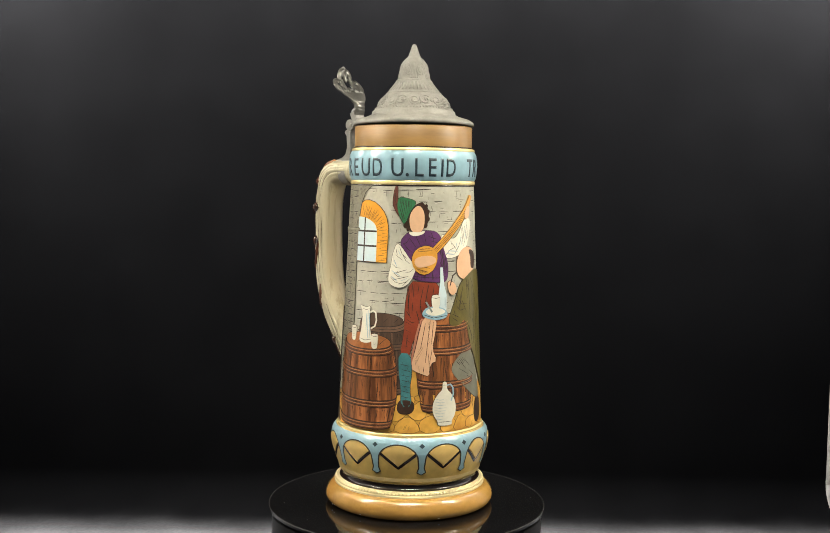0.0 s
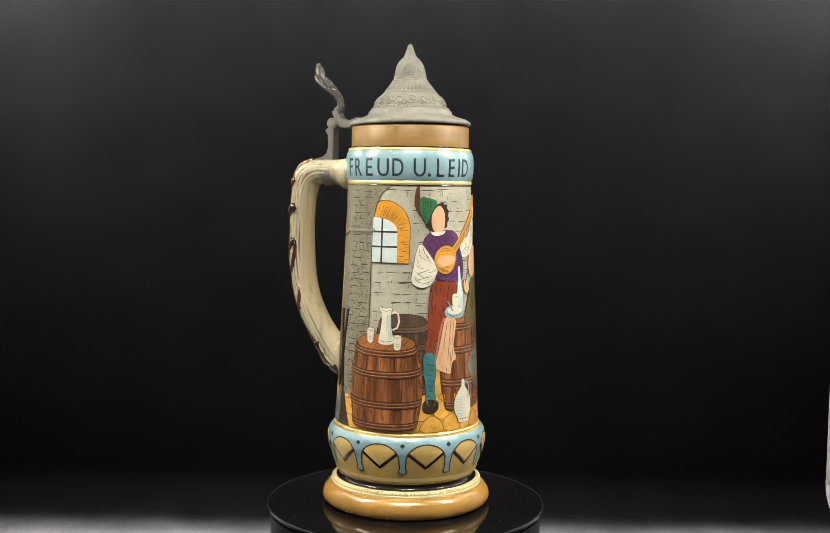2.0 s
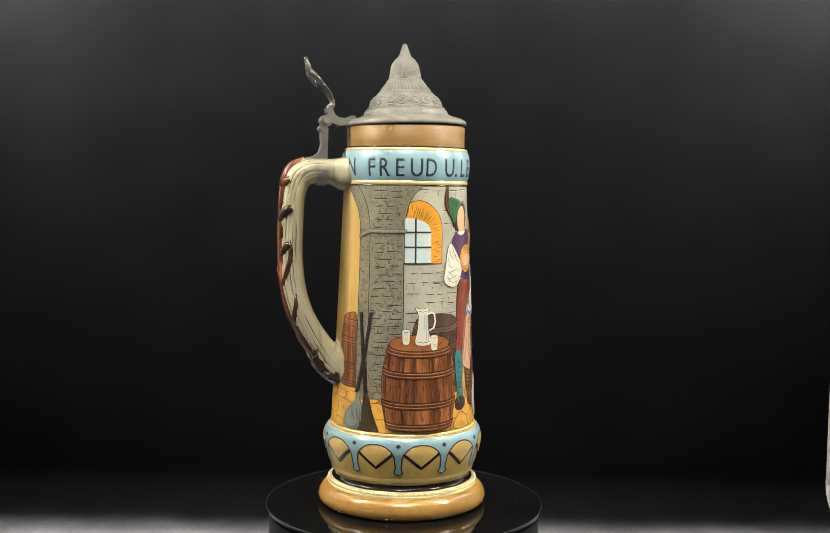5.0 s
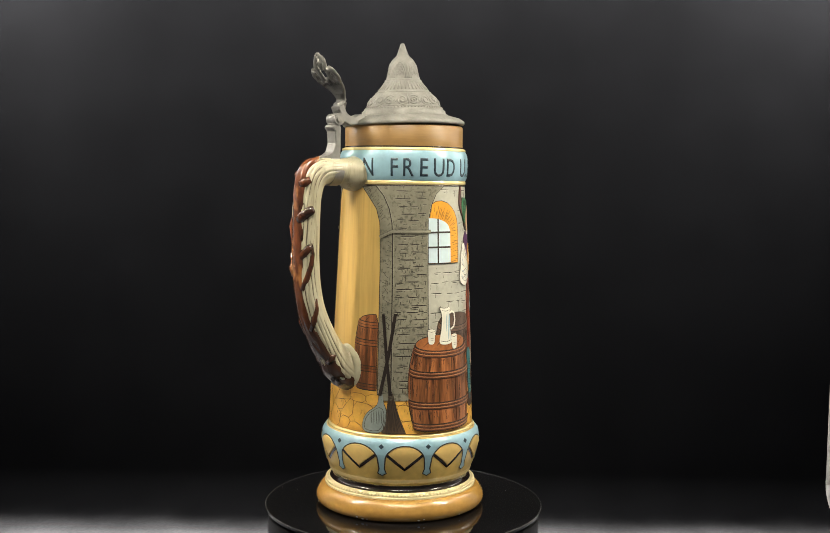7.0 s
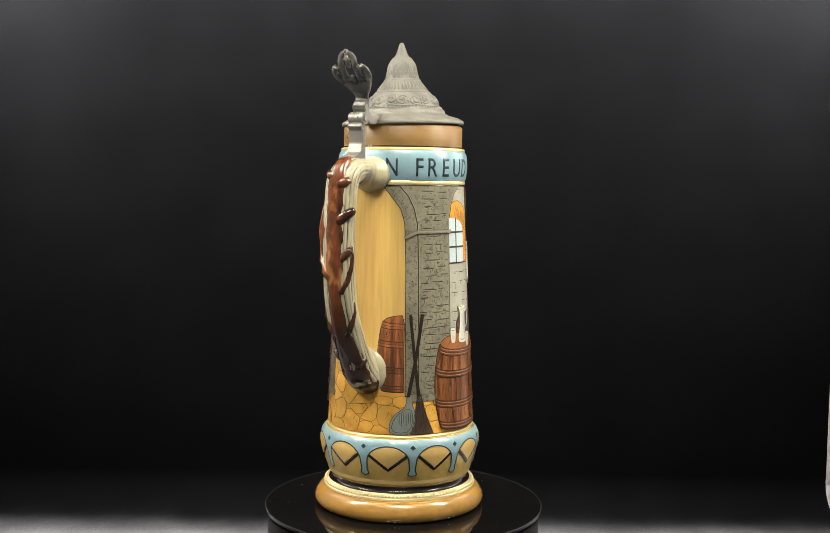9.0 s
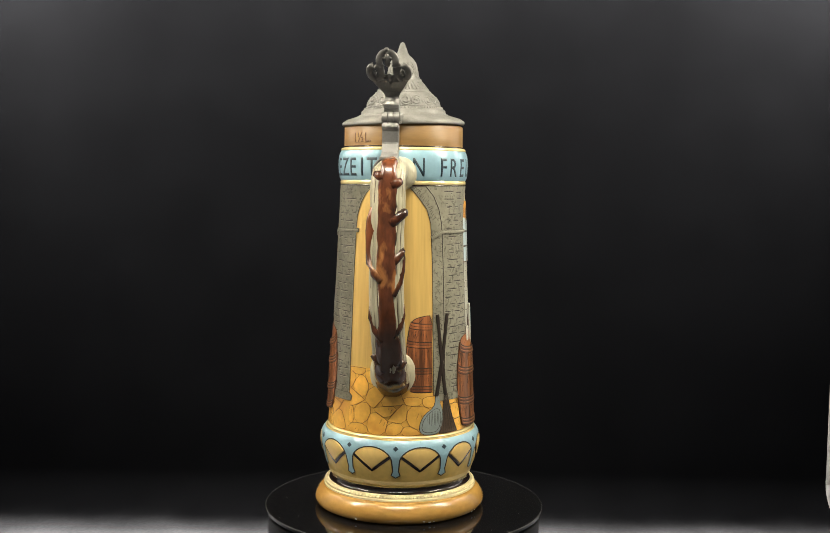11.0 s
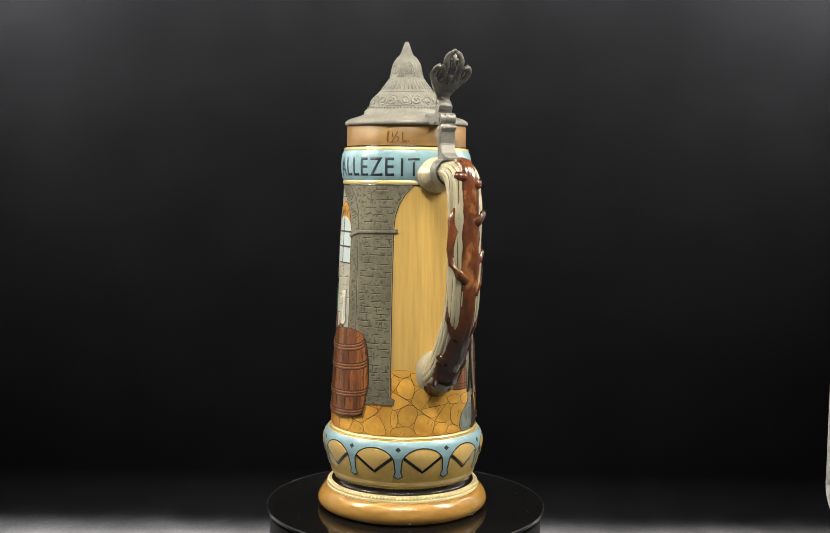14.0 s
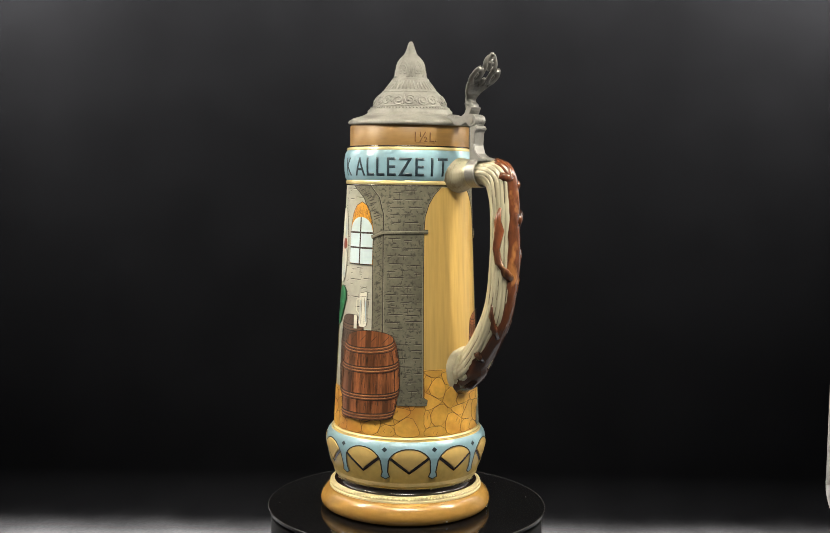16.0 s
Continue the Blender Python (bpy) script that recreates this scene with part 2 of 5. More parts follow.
# ---------------------------------------------------------------- turntable
def turntable():
    table = new("turntable")
    tagged(table, "round black glossy display turntable on a low drum base", "turntable")
    oy = 0.0026
    crease(part("platter", lathe([(0, -3), (108.8, -3), (109.8, -2.4), (109.8, -0.5), (109.3, 0), (0, 0)], 180, cy=oy), PLASTIC, table, "glossy black acrylic disc"))
    # grey colour stands in for the highlight on the disc's polished edge
    part("edge_ring", lathe([(109.2, 0.05), (109.7, 0.12), (109.95, -0.25), (109.85, -0.7)], 180, cy=oy), EDGE, table, "thin polished edge of the disc, its highlight coloured in grey")
    r = random.Random(3)
    for k in range(7):
        a, d = r.uniform(0, 6.28), r.uniform(74, 106)
        bm = bmesh.new()
        bmesh.ops.create_icosphere(bm, subdivisions=1, radius=r.uniform(0.00025, 0.0005), matrix=Matrix.Translation((d * math.cos(a) / 1000, d * math.sin(a) / 1000 + oy, 0.0001)))
        part("dust_speck", bm, DUST, table)
    crease(part("drum", lathe([(0, -107.5), (106, -107.5), (107.6, -106), (107.6, -7.2), (106.8, -6.2), (101, -6.0), (101, -3.2), (0, -3.2)], 128, cy=oy), PLASTICM, table, "satin black plastic drum"))
    return table


table = turntable()

# ---------------------------------------------------------------- stein
stein = new("beer_stein")
tagged(stein, "tall glazed ceramic beer stein with pewter lid and branch handle", "beer stein")

WALL_LO, WALL_HI = (56.4, 65.5), (48.1, 252.2)
FRIEZE = [(53.6, 25.5), (55.2, 26.6), (56.2, 28.2), (57.0, 31), (59.2, 36.5), (61.3, 45), (62.4, 51), (62.4, 55), (61.5, 59.5), (59.6, 62.2), (57.9, 63.4)]
BAND = [(48.5, 255.4), (49.5, 257.4), (50.2, 262), (50.5, 267), (50.3, 271), (49.6, 275.3), (48.2, 278)]
RIM = [(46.2, 280.5), (46.0, 282), (46.0, 296.5), (44.8, 297.6), (41.0, 297.6)]
BODY = sorted([(z, r) for r, z in FRIEZE] + [(z, r) for r, z in (WALL_LO, WALL_HI)] + [(z, r) for r, z in BAND] + [(z, r) for r, z in RIM[:3]])
BZ, BR = [b[0] for b in BODY], [b[1] for b in BODY]


def body_r(z):
    return float(np.interp(z, BZ, BR))


def on(th, z, d=0.0):
    """A place on the stein's skin: angle in degrees, height in mm, d mm proud."""
    r, a = (body_r(z) + d) / 1000, radians(th)
    return Vector((r * math.cos(a), r * math.sin(a), z / 1000))


part("base_ring", lathe([(0, 0), (60, 0), (63.5, 0.6), (66.0, 2.6), (67.0, 5.5), (66.6, 8.2), (65.2, 11.4), (62.8, 14.4), (60.2, 16.4), (58, 16.6)], 180), TAN, stein, "tan glazed round foot ring")
crease(part("foot_bead", lathe([(57, 16.2), (60.0, 16.5), (60.0, 17.6), (59.2, 18.2), (59.2, 19.2), (57.6, 20.6), (55.0, 21.2), (53, 21.2)], 180), CREAM, stein, "cream glazed stepped ring"))


def bead_ring(count, radius, place, mat, parent):
    """Small beads set side by side, each an object on one mesh."""
    bm = bmesh.new()
    bmesh.ops.create_icosphere(bm, subdivisions=2, radius=radius)
    first = part("bead", bm, mat, parent)
    first.location = place(0.0)
    for k in range(1, count):
        bead = new("bead", first.data)
        bead.parent, bead.location = parent, place(2 * math.pi * k / count)


bead_ring(130, 0.00125, lambda a: (0.0583 * math.cos(a), 0.0583 * math.sin(a), 0.0193), CREAM, stein)
part("foot_groove", lathe([(56, 21.0), (54.2, 21.5), (53.3, 23), (53.8, 25.6), (54, 26)], 180), DARK, stein, "glossy dark brown groove")
part("frieze", lathe(FRIEZE, 180), OLIVE, stein, "olive-gold bulging lower frieze")
part("gold_line", lathe([(57.0, 63.0), (58.2, 63.5), (58.1, 64.6), (57.0, 65.3), (56.3, 65.6)], 180), GOLD, stein)
part("wall", lathe([WALL_LO, *[(np.interp(z, (65.5, 252.2), (56.4, 48.1)), z) for z in range(75, 250, 10)], WALL_HI], 180), WALL, stein, "light grey tapering stone-pattern wall")
part("gold_line", lathe([(47.9, 251.8), (48.7, 252.4), (48.9, 254.0), (48.5, 255.3), (48.0, 255.8)], 180), GOLD, stein)
part("inscription_band", lathe(BAND, 180), BLUE, stein, "pale blue inscription band")
part("gold_line", lathe([(48.1, 277.6), (48.5, 278.4), (48.1, 279.8), (46.0, 280.4)], 180), GOLD, stein)
part("dark_line", lathe([(45.8, 280.0), (46.7, 280.3), (46.5, 281.2), (45.8, 281.4)], 180), DARK, stein)
part("dark_line", lathe([(48.0, 251.2), (48.55, 251.5), (48.6, 252.2), (48.0, 252.5)], 180), DARK, stein)
part("dark_line", lathe([(57.6, 62.6), (58.6, 62.9), (58.5, 63.5), (57.6, 63.8)], 180), OLIVE, stein)
part("rim", lathe(RIM, 180), TANR, stein, "tan glazed rim")

HANDLE_TH = 140.2


H_PATH = [(42, 260.0, 13.5, 16), (50, 260.4, 13.2, 15.4), (57, 261.4, 10.6, 12), (62, 261.8, 9.6, 11), (70, 262, 9.5, 11), (79.6, 260.8, 10.3, 12), (86.4, 255.5, 10.6, 12.5), (89.6, 243, 9.6, 12.5), (90.6, 230, 9.4, 12.5), (90.9, 215, 9.4, 12.5), (91.0, 196, 9.5, 12.5),
          (89.3, 176, 9.5, 12.5), (85.5, 158.5, 9.8, 12.5), (78.6, 142.5, 10.0, 12.5), (69.8, 127.5, 10.6, 12.5), (62, 116.5, 12.5, 13), (54, 110.5, 13.5, 13.5), (48, 108, 14.5, 14)]
HC, HS = math.cos(radians(HANDLE_TH)), math.sin(radians(HANDLE_TH))


def h_pts():
    pts = []
    for i in range(len(H_PATH) - 1):
        p0, p1, p2, p3 = (np.array(H_PATH[max(0, min(len(H_PATH) - 1, j))], float) for j in (i - 1, i, i + 1, i + 2))
        for k in range(6):
            t = k / 6
            pts.append(0.5 * (2 * p1 + (p2 - p0) * t + (2 * p0 - 5 * p1 + 4 * p2 - p3) * t * t + (3 * p1 - p0 - 3 * p2 + p3) * t ** 3))
    pts.append(np.array(H_PATH[-1], float))
    return pts


H_PTS = h_pts()


def h_at(i, a, off=0.0):
    """A place on the branch: i along it, a round it (0 is its outer side), off mm proud."""
    n = len(H_PTS)
    i = max(0, min(n - 1, i))
    j = min(int(i), n - 2)
    q = H_PTS[j] + (H_PTS[j + 1] - H_PTS[j]) * (i - j)
    d = H_PTS[min(n - 1, j + 2)][:2] - H_PTS[max(0, j - 1)][:2]
    d = d / np.linalg.norm(d)
    u, w = (q[2] + off) * math.cos(a), (q[3] + off) * math.sin(a) + 1.3 * max(0.0, math.cos(a))
    r, z = q[0] - d[1] * u, q[1] + d[0] * u
    return Vector(((r * HC - w * HS) / 1000, (r * HS + w * HC) / 1000, z / 1000))


def build_handle():
    """Branch-shaped handle: grooved cream bark with a glossy brown stem along its outer side."""
    n, segs, waves = len(H_PTS), 144, 21

    def sway(i):
        return 1.5 * math.sin(i * 0.14) + 1.6 * noise.noise(Vector((i * 0.11, 2.2, 0)))

    def bark(i, a):
        """How strongly the bark is carved: the inner side and both ends stay smooth."""
        return min(1.0, max(0.0, (i - 20) / 6)) * min(1.0, (n - 1 - i) / 10) * max(0.0, min(1.0, (math.cos(a) + 0.55) / 0.5))

    bm = bmesh.new()
    rings = []
    for i in range(n):
        ring = []
        for k in range(segs):
            a = 2 * math.pi * k / segs
            if a > math.pi:
                a -= 2 * math.pi
            deep = 0.55 + 0.6 * noise.noise(Vector((a * 2.6, i * 0.12, 4.0)))
            g = -1.05 * bark(i, a) * max(0.0, deep) * max(0.0, math.sin(a * waves + sway(i))) ** 2
            g += 0.45 * bark(i, a) * noise.noise(Vector((math.cos(a) * 3, math.sin(a) * 3, i * 0.16))) + 0.5 * noise.noise(Vector((math.cos(a), math.sin(a) + 7, i * 0.1)))
            ring.append(bm.verts.new(h_at(i, a, g)))
        rings.append(ring)
    for a, b in zip(rings, rings[1:]):
        for k in range(segs):
            bm.faces.new((a[k], b[k], b[(k + 1) % segs], a[(k + 1) % segs]))
    bm.faces.new(rings[-1])
    bmesh.ops.recalc_face_normals(bm, faces=bm.faces[:])
    ob = part("handle", bm, BARKC, stein, "cream bark-textured branch handle with brown stem")
    # brown stem, worn in places to the lighter clay
    bm = bmesh.new()
    rings = []
    i0, cols = 29, 18
    for i in range(i0, n):
        half = radians(35 + 12 * noise.noise(Vector((i * 0.16, 3.1, 0))) + 0)
        half *= min(1.0, 0.35 + (i - i0) / 3)
        half += radians(38) * max(0.0, min(1.0, (i - (n - 30)) / 14))
        ring = []
        for k in range(cols + 1):
            u = -1 + 2 * k / cols
            low = max(0.0, min(1.0, (i - (n - 34)) / 10))
            lump = 0.7 * noise.noise(Vector((u * 1.4, i * 0.14, 5))) + (0.25 + 0.75 * low) * noise.noise(Vector((u * 4.0, i * 0.42, 8)))
            lump -= low * 0.9 * (math.exp(-((i - (n - 17) + 2 * u) / 0.8) ** 2) + math.exp(-((i - (n - 11) - u) / 0.8) ** 2))
            a = u * half + 0.10 * noise.noise(Vector((i * 0.3, u * 2, 9)))
            off = -0.9 + 2.0 * (1 - u ** 4) + lump + (1.6 * math.exp(-((i - 33) / 3.0) ** 2) * (1 - u * u))
            ring.append(h_at(i, a, off))
        rings.append(ring)
    bm.free()
    run = bmesh.new()
    pts = [[run.verts.new(q) for q in ring] for ring in rings]
    for a, b in zip(pts, pts[1:]):
        for k in range(cols):
            run.faces.new((a[k], b[k], b[k + 1], a[k + 1]))
    bmesh.ops.recalc_face_normals(run, faces=run.faces[:])
    pad = bmesh.new()
    bmesh.ops.create_uvsphere(pad, u_segments=28, v_segments=18, radius=0.001)
    for v in pad.verts:
        x, y, z = v.co * 1000
        bulge = 1 + 0.06 * noise.noise(Vector((x * 2, y * 2, z * 2)))
        r, w, h = 49.8 + 8.6 * x * bulge, 18.0 * y * bulge, 112.0 + 20.5 * z * bulge
        v.co = ((r * HC - w * HS) / 1000, (r * HS + w * HC) / 1000, h / 1000)
    part("foot_pad", pad, CREAMB, ob, "smooth cream swelling where the handle joins the wall")
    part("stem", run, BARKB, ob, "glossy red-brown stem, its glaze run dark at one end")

    def twig(name, steps, radii):
        bm = bmesh.new()
        pts = [h_at(*q) for q in steps]
        rr = []
        for j, p in enumerate(pts):
            t = (pts[min(j + 1, len(pts) - 1)] - pts[max(j - 1, 0)]).normalized()
            u = t.cross(Vector((0.3, 0.2, 0.9))).normalized()
            v = t.cross(u)
            rr.append([bm.verts.new(p + (u * math.cos(x) + v * math.sin(x)) * radii[j] / 1000) for x in [2 * math.pi * k / 10 for k in range(10)]])
        for a, b in zip(rr, rr[1:]):
            for k in range(10):
                bm.faces.new((a[k], a[(k + 1) % 10], b[(k + 1) % 10], b[k]))
        bm.faces.new(rr[0][::-1]), bm.faces.new(rr[-1])
        bmesh.ops.recalc_face_normals(bm, faces=bm.faces[:])
        part(name, bm, BARKB, ob)

    # side knots and twigs of the stem
    twig("knot", [(50, 0.25, -2.5), (48.6, 0.6, -1.4), (47.4, 0.95, -0.4), (46.6, 1.25, 0.2), (46.3, 1.38, 0.5)], [4.4, 4.0, 3.7, 3.4, 2.6])
    twig("knot", [(59.6, 0.3, -2.4), (58.4, 0.7, -1.4), (57.2, 1.05, -0.6), (56.6, 1.25, -0.2)], [3.6, 3.2, 2.8, 2.0])
    twig("twig", [(66, 0.4, -1.6), (63.5, 0.9, -1.0), (61, 1.25, -0.6), (58.5, 1.42, -0.5), (56, 1.32, -0.6)], [2.8, 2.4, 2.0, 1.6, 0.8])
    twig("twig", [(76, 0.4, -1.6), (73.5, 0.9, -1.0), (71, 1.3, -0.6), (68.5, 1.45, -0.5)], [2.9, 2.5, 1.9, 0.8])
    twig("twig", [(63, -0.3, -2.0), (61.6, -0.8, -0.8), (59.6, -1.25, -0.2), (56.6, -1.45, -0.3), (52, -1.22, -0.3), (49, -1.36, -0.4), (45, -1.15, -0.6)], [3.8, 3.5, 3.0, 2.8, 3.7, 2.7, 1.0])
    twig("twig", [(77, -0.3, -1.8), (74.5, -0.85, -0.9), (72, -1.25, -0.4), (69, -1.42, -0.5)], [3.4, 2.9, 2.1, 0.8])
    twig("knot", [(37, -0.2, -2.2), (36, -0.6, -1.4), (35.2, -0.9, -0.8)], [4.2, 3.8, 2.6])
    twig("knot", [(39, 0.2, -2.2), (38, 0.6, -1.4), (37.2, 0.9, -0.8)], [4.2, 3.8, 2.6])
    twig("knot", [(34, 0.0, -2.6), (33, 0.35, -1.8)], [4.4, 3.4])
    twig("knot", [(84, -0.5, -2.2), (83, -0.95, -0.8), (82.2, -1.2, 0.4)], [3.4, 3.0, 2.2])
    twig("knot", [(86, 0.5, -2.2), (85, 0.9, -1.0), (84, 1.15, 0.0)], [3.2, 2.8, 2.0])
    # dark glaze lying in the bark's furrows
    r = random.Random(5)
    bm = bmesh.new()
    for m in range(-waves // 2, waves // 2 + 1):
        i = 24 + r.uniform(0, 8)
        while i < n - 14:
            ln = r.uniform(5, 18)
            prev = None
            for j in range(int(ln * 2) + 1):
                q, t = i + j / 2, j / (ln * 2)
                a = (math.pi / 2 + 2 * math.pi * m - sway(q)) / waves
                if q > n - 12 or bark(q, a) < 0.5 or abs(a) > 2.0:
                    prev = None
                    continue
                w = (0.12 + 0.22 * math.sin(math.pi * min(1, t))) / 12.5
                row = [bm.verts.new(h_at(q, a - w, -0.22)), bm.verts.new(h_at(q, a, -0.30)), bm.verts.new(h_at(q, a + w, -0.22))]
                if prev:
                    bm.faces.new((prev[0], row[0], row[1], prev[1])), bm.faces.new((prev[1], row[1], row[2], prev[2]))
                prev = row
            i += ln + r.uniform(1.0, 12)
    part("furrow", bm, BROWNI, ob)
    return ob


handle = build_handle()

LID_PROFILE = [(44, 297.6), (46.9, 297.7), (47.5, 298.4), (47.5, 299.8), (46.8, 300.7), (43.8, 302.6), (37.6, 304.4), (33.6, 305.8), (32.8, 307.2), (32.6, 308.8), (30.6, 310.4), (29.0, 311.6), (28.4, 313), (27.6, 315.5), (26.0, 318.2),
               (24.3, 320.6), (21.6, 323), (20.6, 324), (18.5, 326.4), (16.6, 328.4), (15.2, 330.6), (14.4, 332.6), (13.2, 333.6), (12.4, 336), (11.6, 339.6), (10.6, 344.6), (9.2, 347.6), (7.4, 349.9), (5.4, 351.4), (4.4, 353.2), (3.2, 356.6), (2.0, 360.2), (1.3, 361.6), (0.05, 362)]
lid = part("lid", lathe(LID_PROFILE, 160), PEWTER, stein, "cast pewter steeple lid")


# ---------------------------------------------------------------- relief on the stein's wall
K = 52.5 * math.pi / 180  # mm of skin for each degree


def chaikin(poly, times=2, closed=True):
    for _ in range(times):
        out = []
        n = len(poly)
        for i in range(n if closed else n - 1):
            (ax, ay), (bx, by) = poly[i], poly[(i + 1) % n]
            out += [(0.75 * ax + 0.25 * bx, 0.75 * ay + 0.25 * by), (0.25 * ax + 0.75 * bx, 0.25 * ay + 0.75 * by)]
        if not closed:
            out = [poly[0]] + out + [poly[-1]]
        poly = out
    return poly


def patch(poly, d, edge=0.5, step=3.0, zstep=0.0, lift=None):
    """A raised piece of the wall: outline in degrees and mm of height, d mm proud, with softened edges."""
    area2 = sum(a[0] * b[1] - b[0] * a[1] for a, b in zip(poly, poly[1:] + poly[:1]))
    if area2 < 0:
        poly = poly[::-1]
    bm = bmesh.new()
    f = bm.faces.new([bm.verts.new((th * K, z, d * 0.2)) for th, z in poly])
    if edge:
        bmesh.ops.inset_region(bm, faces=[f], thickness=edge, use_even_offset=True, use_boundary=True)
        for v in bm.verts:
            if not v.is_boundary:
                v.co.z = d
    else:
        for v in bm.verts:
            v.co.z = d
    bmesh.ops.triangulate(bm, faces=bm.faces[:])
    xs = [v.co.x for v in bm.verts]
    x = math.ceil(min(xs) / (step * K)) * step * K + 0.0137
    while x < max(xs):
        bmesh.ops.bisect_plane(bm, geom=bm.verts[:] + bm.edges[:] + bm.faces[:], plane_co=(x, 0, 0), plane_no=(1, 0, 0), dist=1e-5)
        x += step * K
    if zstep:
        ys = [v.co.y for v in bm.verts]
        y = min(ys) + zstep
        while y < max(ys):
            bmesh.ops.bisect_plane(bm, geom=bm.verts[:] + bm.edges[:] + bm.faces[:], plane_co=(0, y, 0), plane_no=(0, 1, 0), dist=1e-5)
            y += zstep
    rim = [e for e in bm.edges if e.is_boundary]
    ext = bmesh.ops.extrude_edge_only(bm, edges=rim)["geom"]
    for v in ext:
        if isinstance(v, bmesh.types.BMVert):
            v.co.z = -0.5
    for v in bm.verts:
        up = lift(v.co.x / K, v.co.y) if lift and v.co.z > -0.45 else 0.0
        v.co = on(v.co.x / K, v.co.y, v.co.z + up)
    bmesh.ops.recalc_face_normals(bm, faces=bm.faces[:])
    bm.normal_update()
    for e in bm.edges:
        if len(e.link_faces) == 2 and e.calc_face_angle(0) > 0.3:
            e.smooth = False
    return bm


def strokes(lines, width=0.5, d=0.12, bm=None, taper=True, lift=None):
    """Drawn lines on the wall, as narrow raised ribbons: each a list of (degrees, mm)."""
    bm = bm or bmesh.new()
    for line in lines:
        pts = [np.array((th * K, z)) for th, z in line]
        fine = [pts[0]]
        for a, b in zip(pts, pts[1:]):
            n = max(1, int(np.linalg.norm(b - a) / 2.5))
            fine += [a + (b - a) * k / n for k in range(1, n + 1)]
        prev = None
        for i, q in enumerate(fine):
            t = fine[min(i + 1, len(fine) - 1)] - fine[max(i - 1, 0)]
            t = t / (np.linalg.norm(t) + 1e-9)
            w = width / 2 * ((0.45 if i in (0, len(fine) - 1) else 1.0) if taper else 1.0)
            nrm = np.array((-t[1], t[0])) * w
            h = d + (lift(q[0] / K, q[1]) if lift else 0.0)
            row = [bm.verts.new(on((q + nrm)[0] / K, (q + nrm)[1], h - 0.04)), bm.verts.new(on(q[0] / K, q[1], h + 0.05)), bm.verts.new(on((q - nrm)[0] / K, (q - nrm)[1], h - 0.04))]
            if prev:
                bm.faces.new((prev[1], prev[0], row[0], row[1]))
                bm.faces.new((prev[2], prev[1], row[1], row[2]))
            prev = row
    return bm


def loop(poly):
    return list(poly) + [poly[0]]


# paints of the relief
WOOD = material("barrel_wood_glaze", (0.235, 0.086, 0.029), 0.30, var=0.72, scale=150, stretch=(1, 1, 0.07), coat=0.3, lo_at=0.52, hi_at=0.84)
HOOPLIGHT = material("hoop_highlight_glaze", (0.40, 0.19, 0.085), 0.28, var=0.4, scale=90, coat=0.25)
WOODD = material("barrel_hoop_glaze", (0.130, 0.047, 0.021), 0.28, var=0.5, scale=120, coat=0.25)
WOODT = material("barrel_head_glaze", (0.33, 0.12, 0.038), 0.32, var=0.45, scale=60, coat=0.25)
WOODR = material("red_barrel_glaze", (0.225, 0.078, 0.028), 0.30, var=0.65, scale=150, stretch=(1, 1, 0.07), coat=0.3, lo_at=0.52, hi_at=0.84)
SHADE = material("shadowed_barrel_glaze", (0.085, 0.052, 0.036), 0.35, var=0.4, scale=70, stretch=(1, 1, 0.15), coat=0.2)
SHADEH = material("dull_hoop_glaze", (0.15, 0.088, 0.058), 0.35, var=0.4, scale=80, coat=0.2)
ARCH = material("orange_arch_glaze", (0.74, 0.33, 0.035), 0.35, var=0.15, scale=60, coat=0.15)
PANE = material("pale_window_glaze", (0.55, 0.66, 0.70), 0.3, var=0.1, scale=50, coat=0.2)
WHITE = material("white_glaze", (0.72, 0.70, 0.60), 0.3, var=0.1, scale=60, coat=0.2)
GREEN = material("green_glaze", (0.035, 0.17, 0.075), 0.32, var=0.3, scale=90, coat=0.2)
PURPLE = material("purple_glaze", (0.105, 0.035, 0.125), 0.32, var=0.3, scale=90, coat=0.2)
RED = material("rust_red_glaze", (0.24, 0.045, 0.02), 0.32, var=0.25, scale=90, coat=0.2)
TEAL = material("teal_glaze", (0.05, 0.19, 0.21), 0.32, var=0.3, scale=90, coat=0.2)
PEACH = material("peach_glaze", (0.68, 0.42, 0.26), 0.35, var=0.1, scale=60, coat=0.15)
PINK = material("dusty_pink_glaze", (0.42, 0.17, 0.11), 0.35, var=0.2, scale=60, coat=0.15)
LOVAT = material("olive_green_glaze", (0.125, 0.105, 0.03), 0.32, var=0.25, scale=60, coat=0.2)
PLUME = material("red_brown_plume_glaze", (0.13, 0.042, 0.030), 0.35, var=0.35, scale=90, coat=0.2)
BIRCH = material("birch_broom_glaze", (0.085, 0.055, 0.036), 0.4, var=0.4, scale=120, stretch=(1, 1, 0.2), coat=0.1)
STICK = material("black_brown_stick_glaze", (0.022, 0.015, 0.012), 0.3, var=0.3, scale=90, coat=0.3)
GREY = material("grey_green_glaze", (0.17, 0.17, 0.13), 0.35, var=0.25, scale=60, coat=0.2)
BROWNH = material("dark_brown_shape_glaze", (0.045, 0.022, 0.014), 0.35, var=0.35, scale=90, coat=0.2)
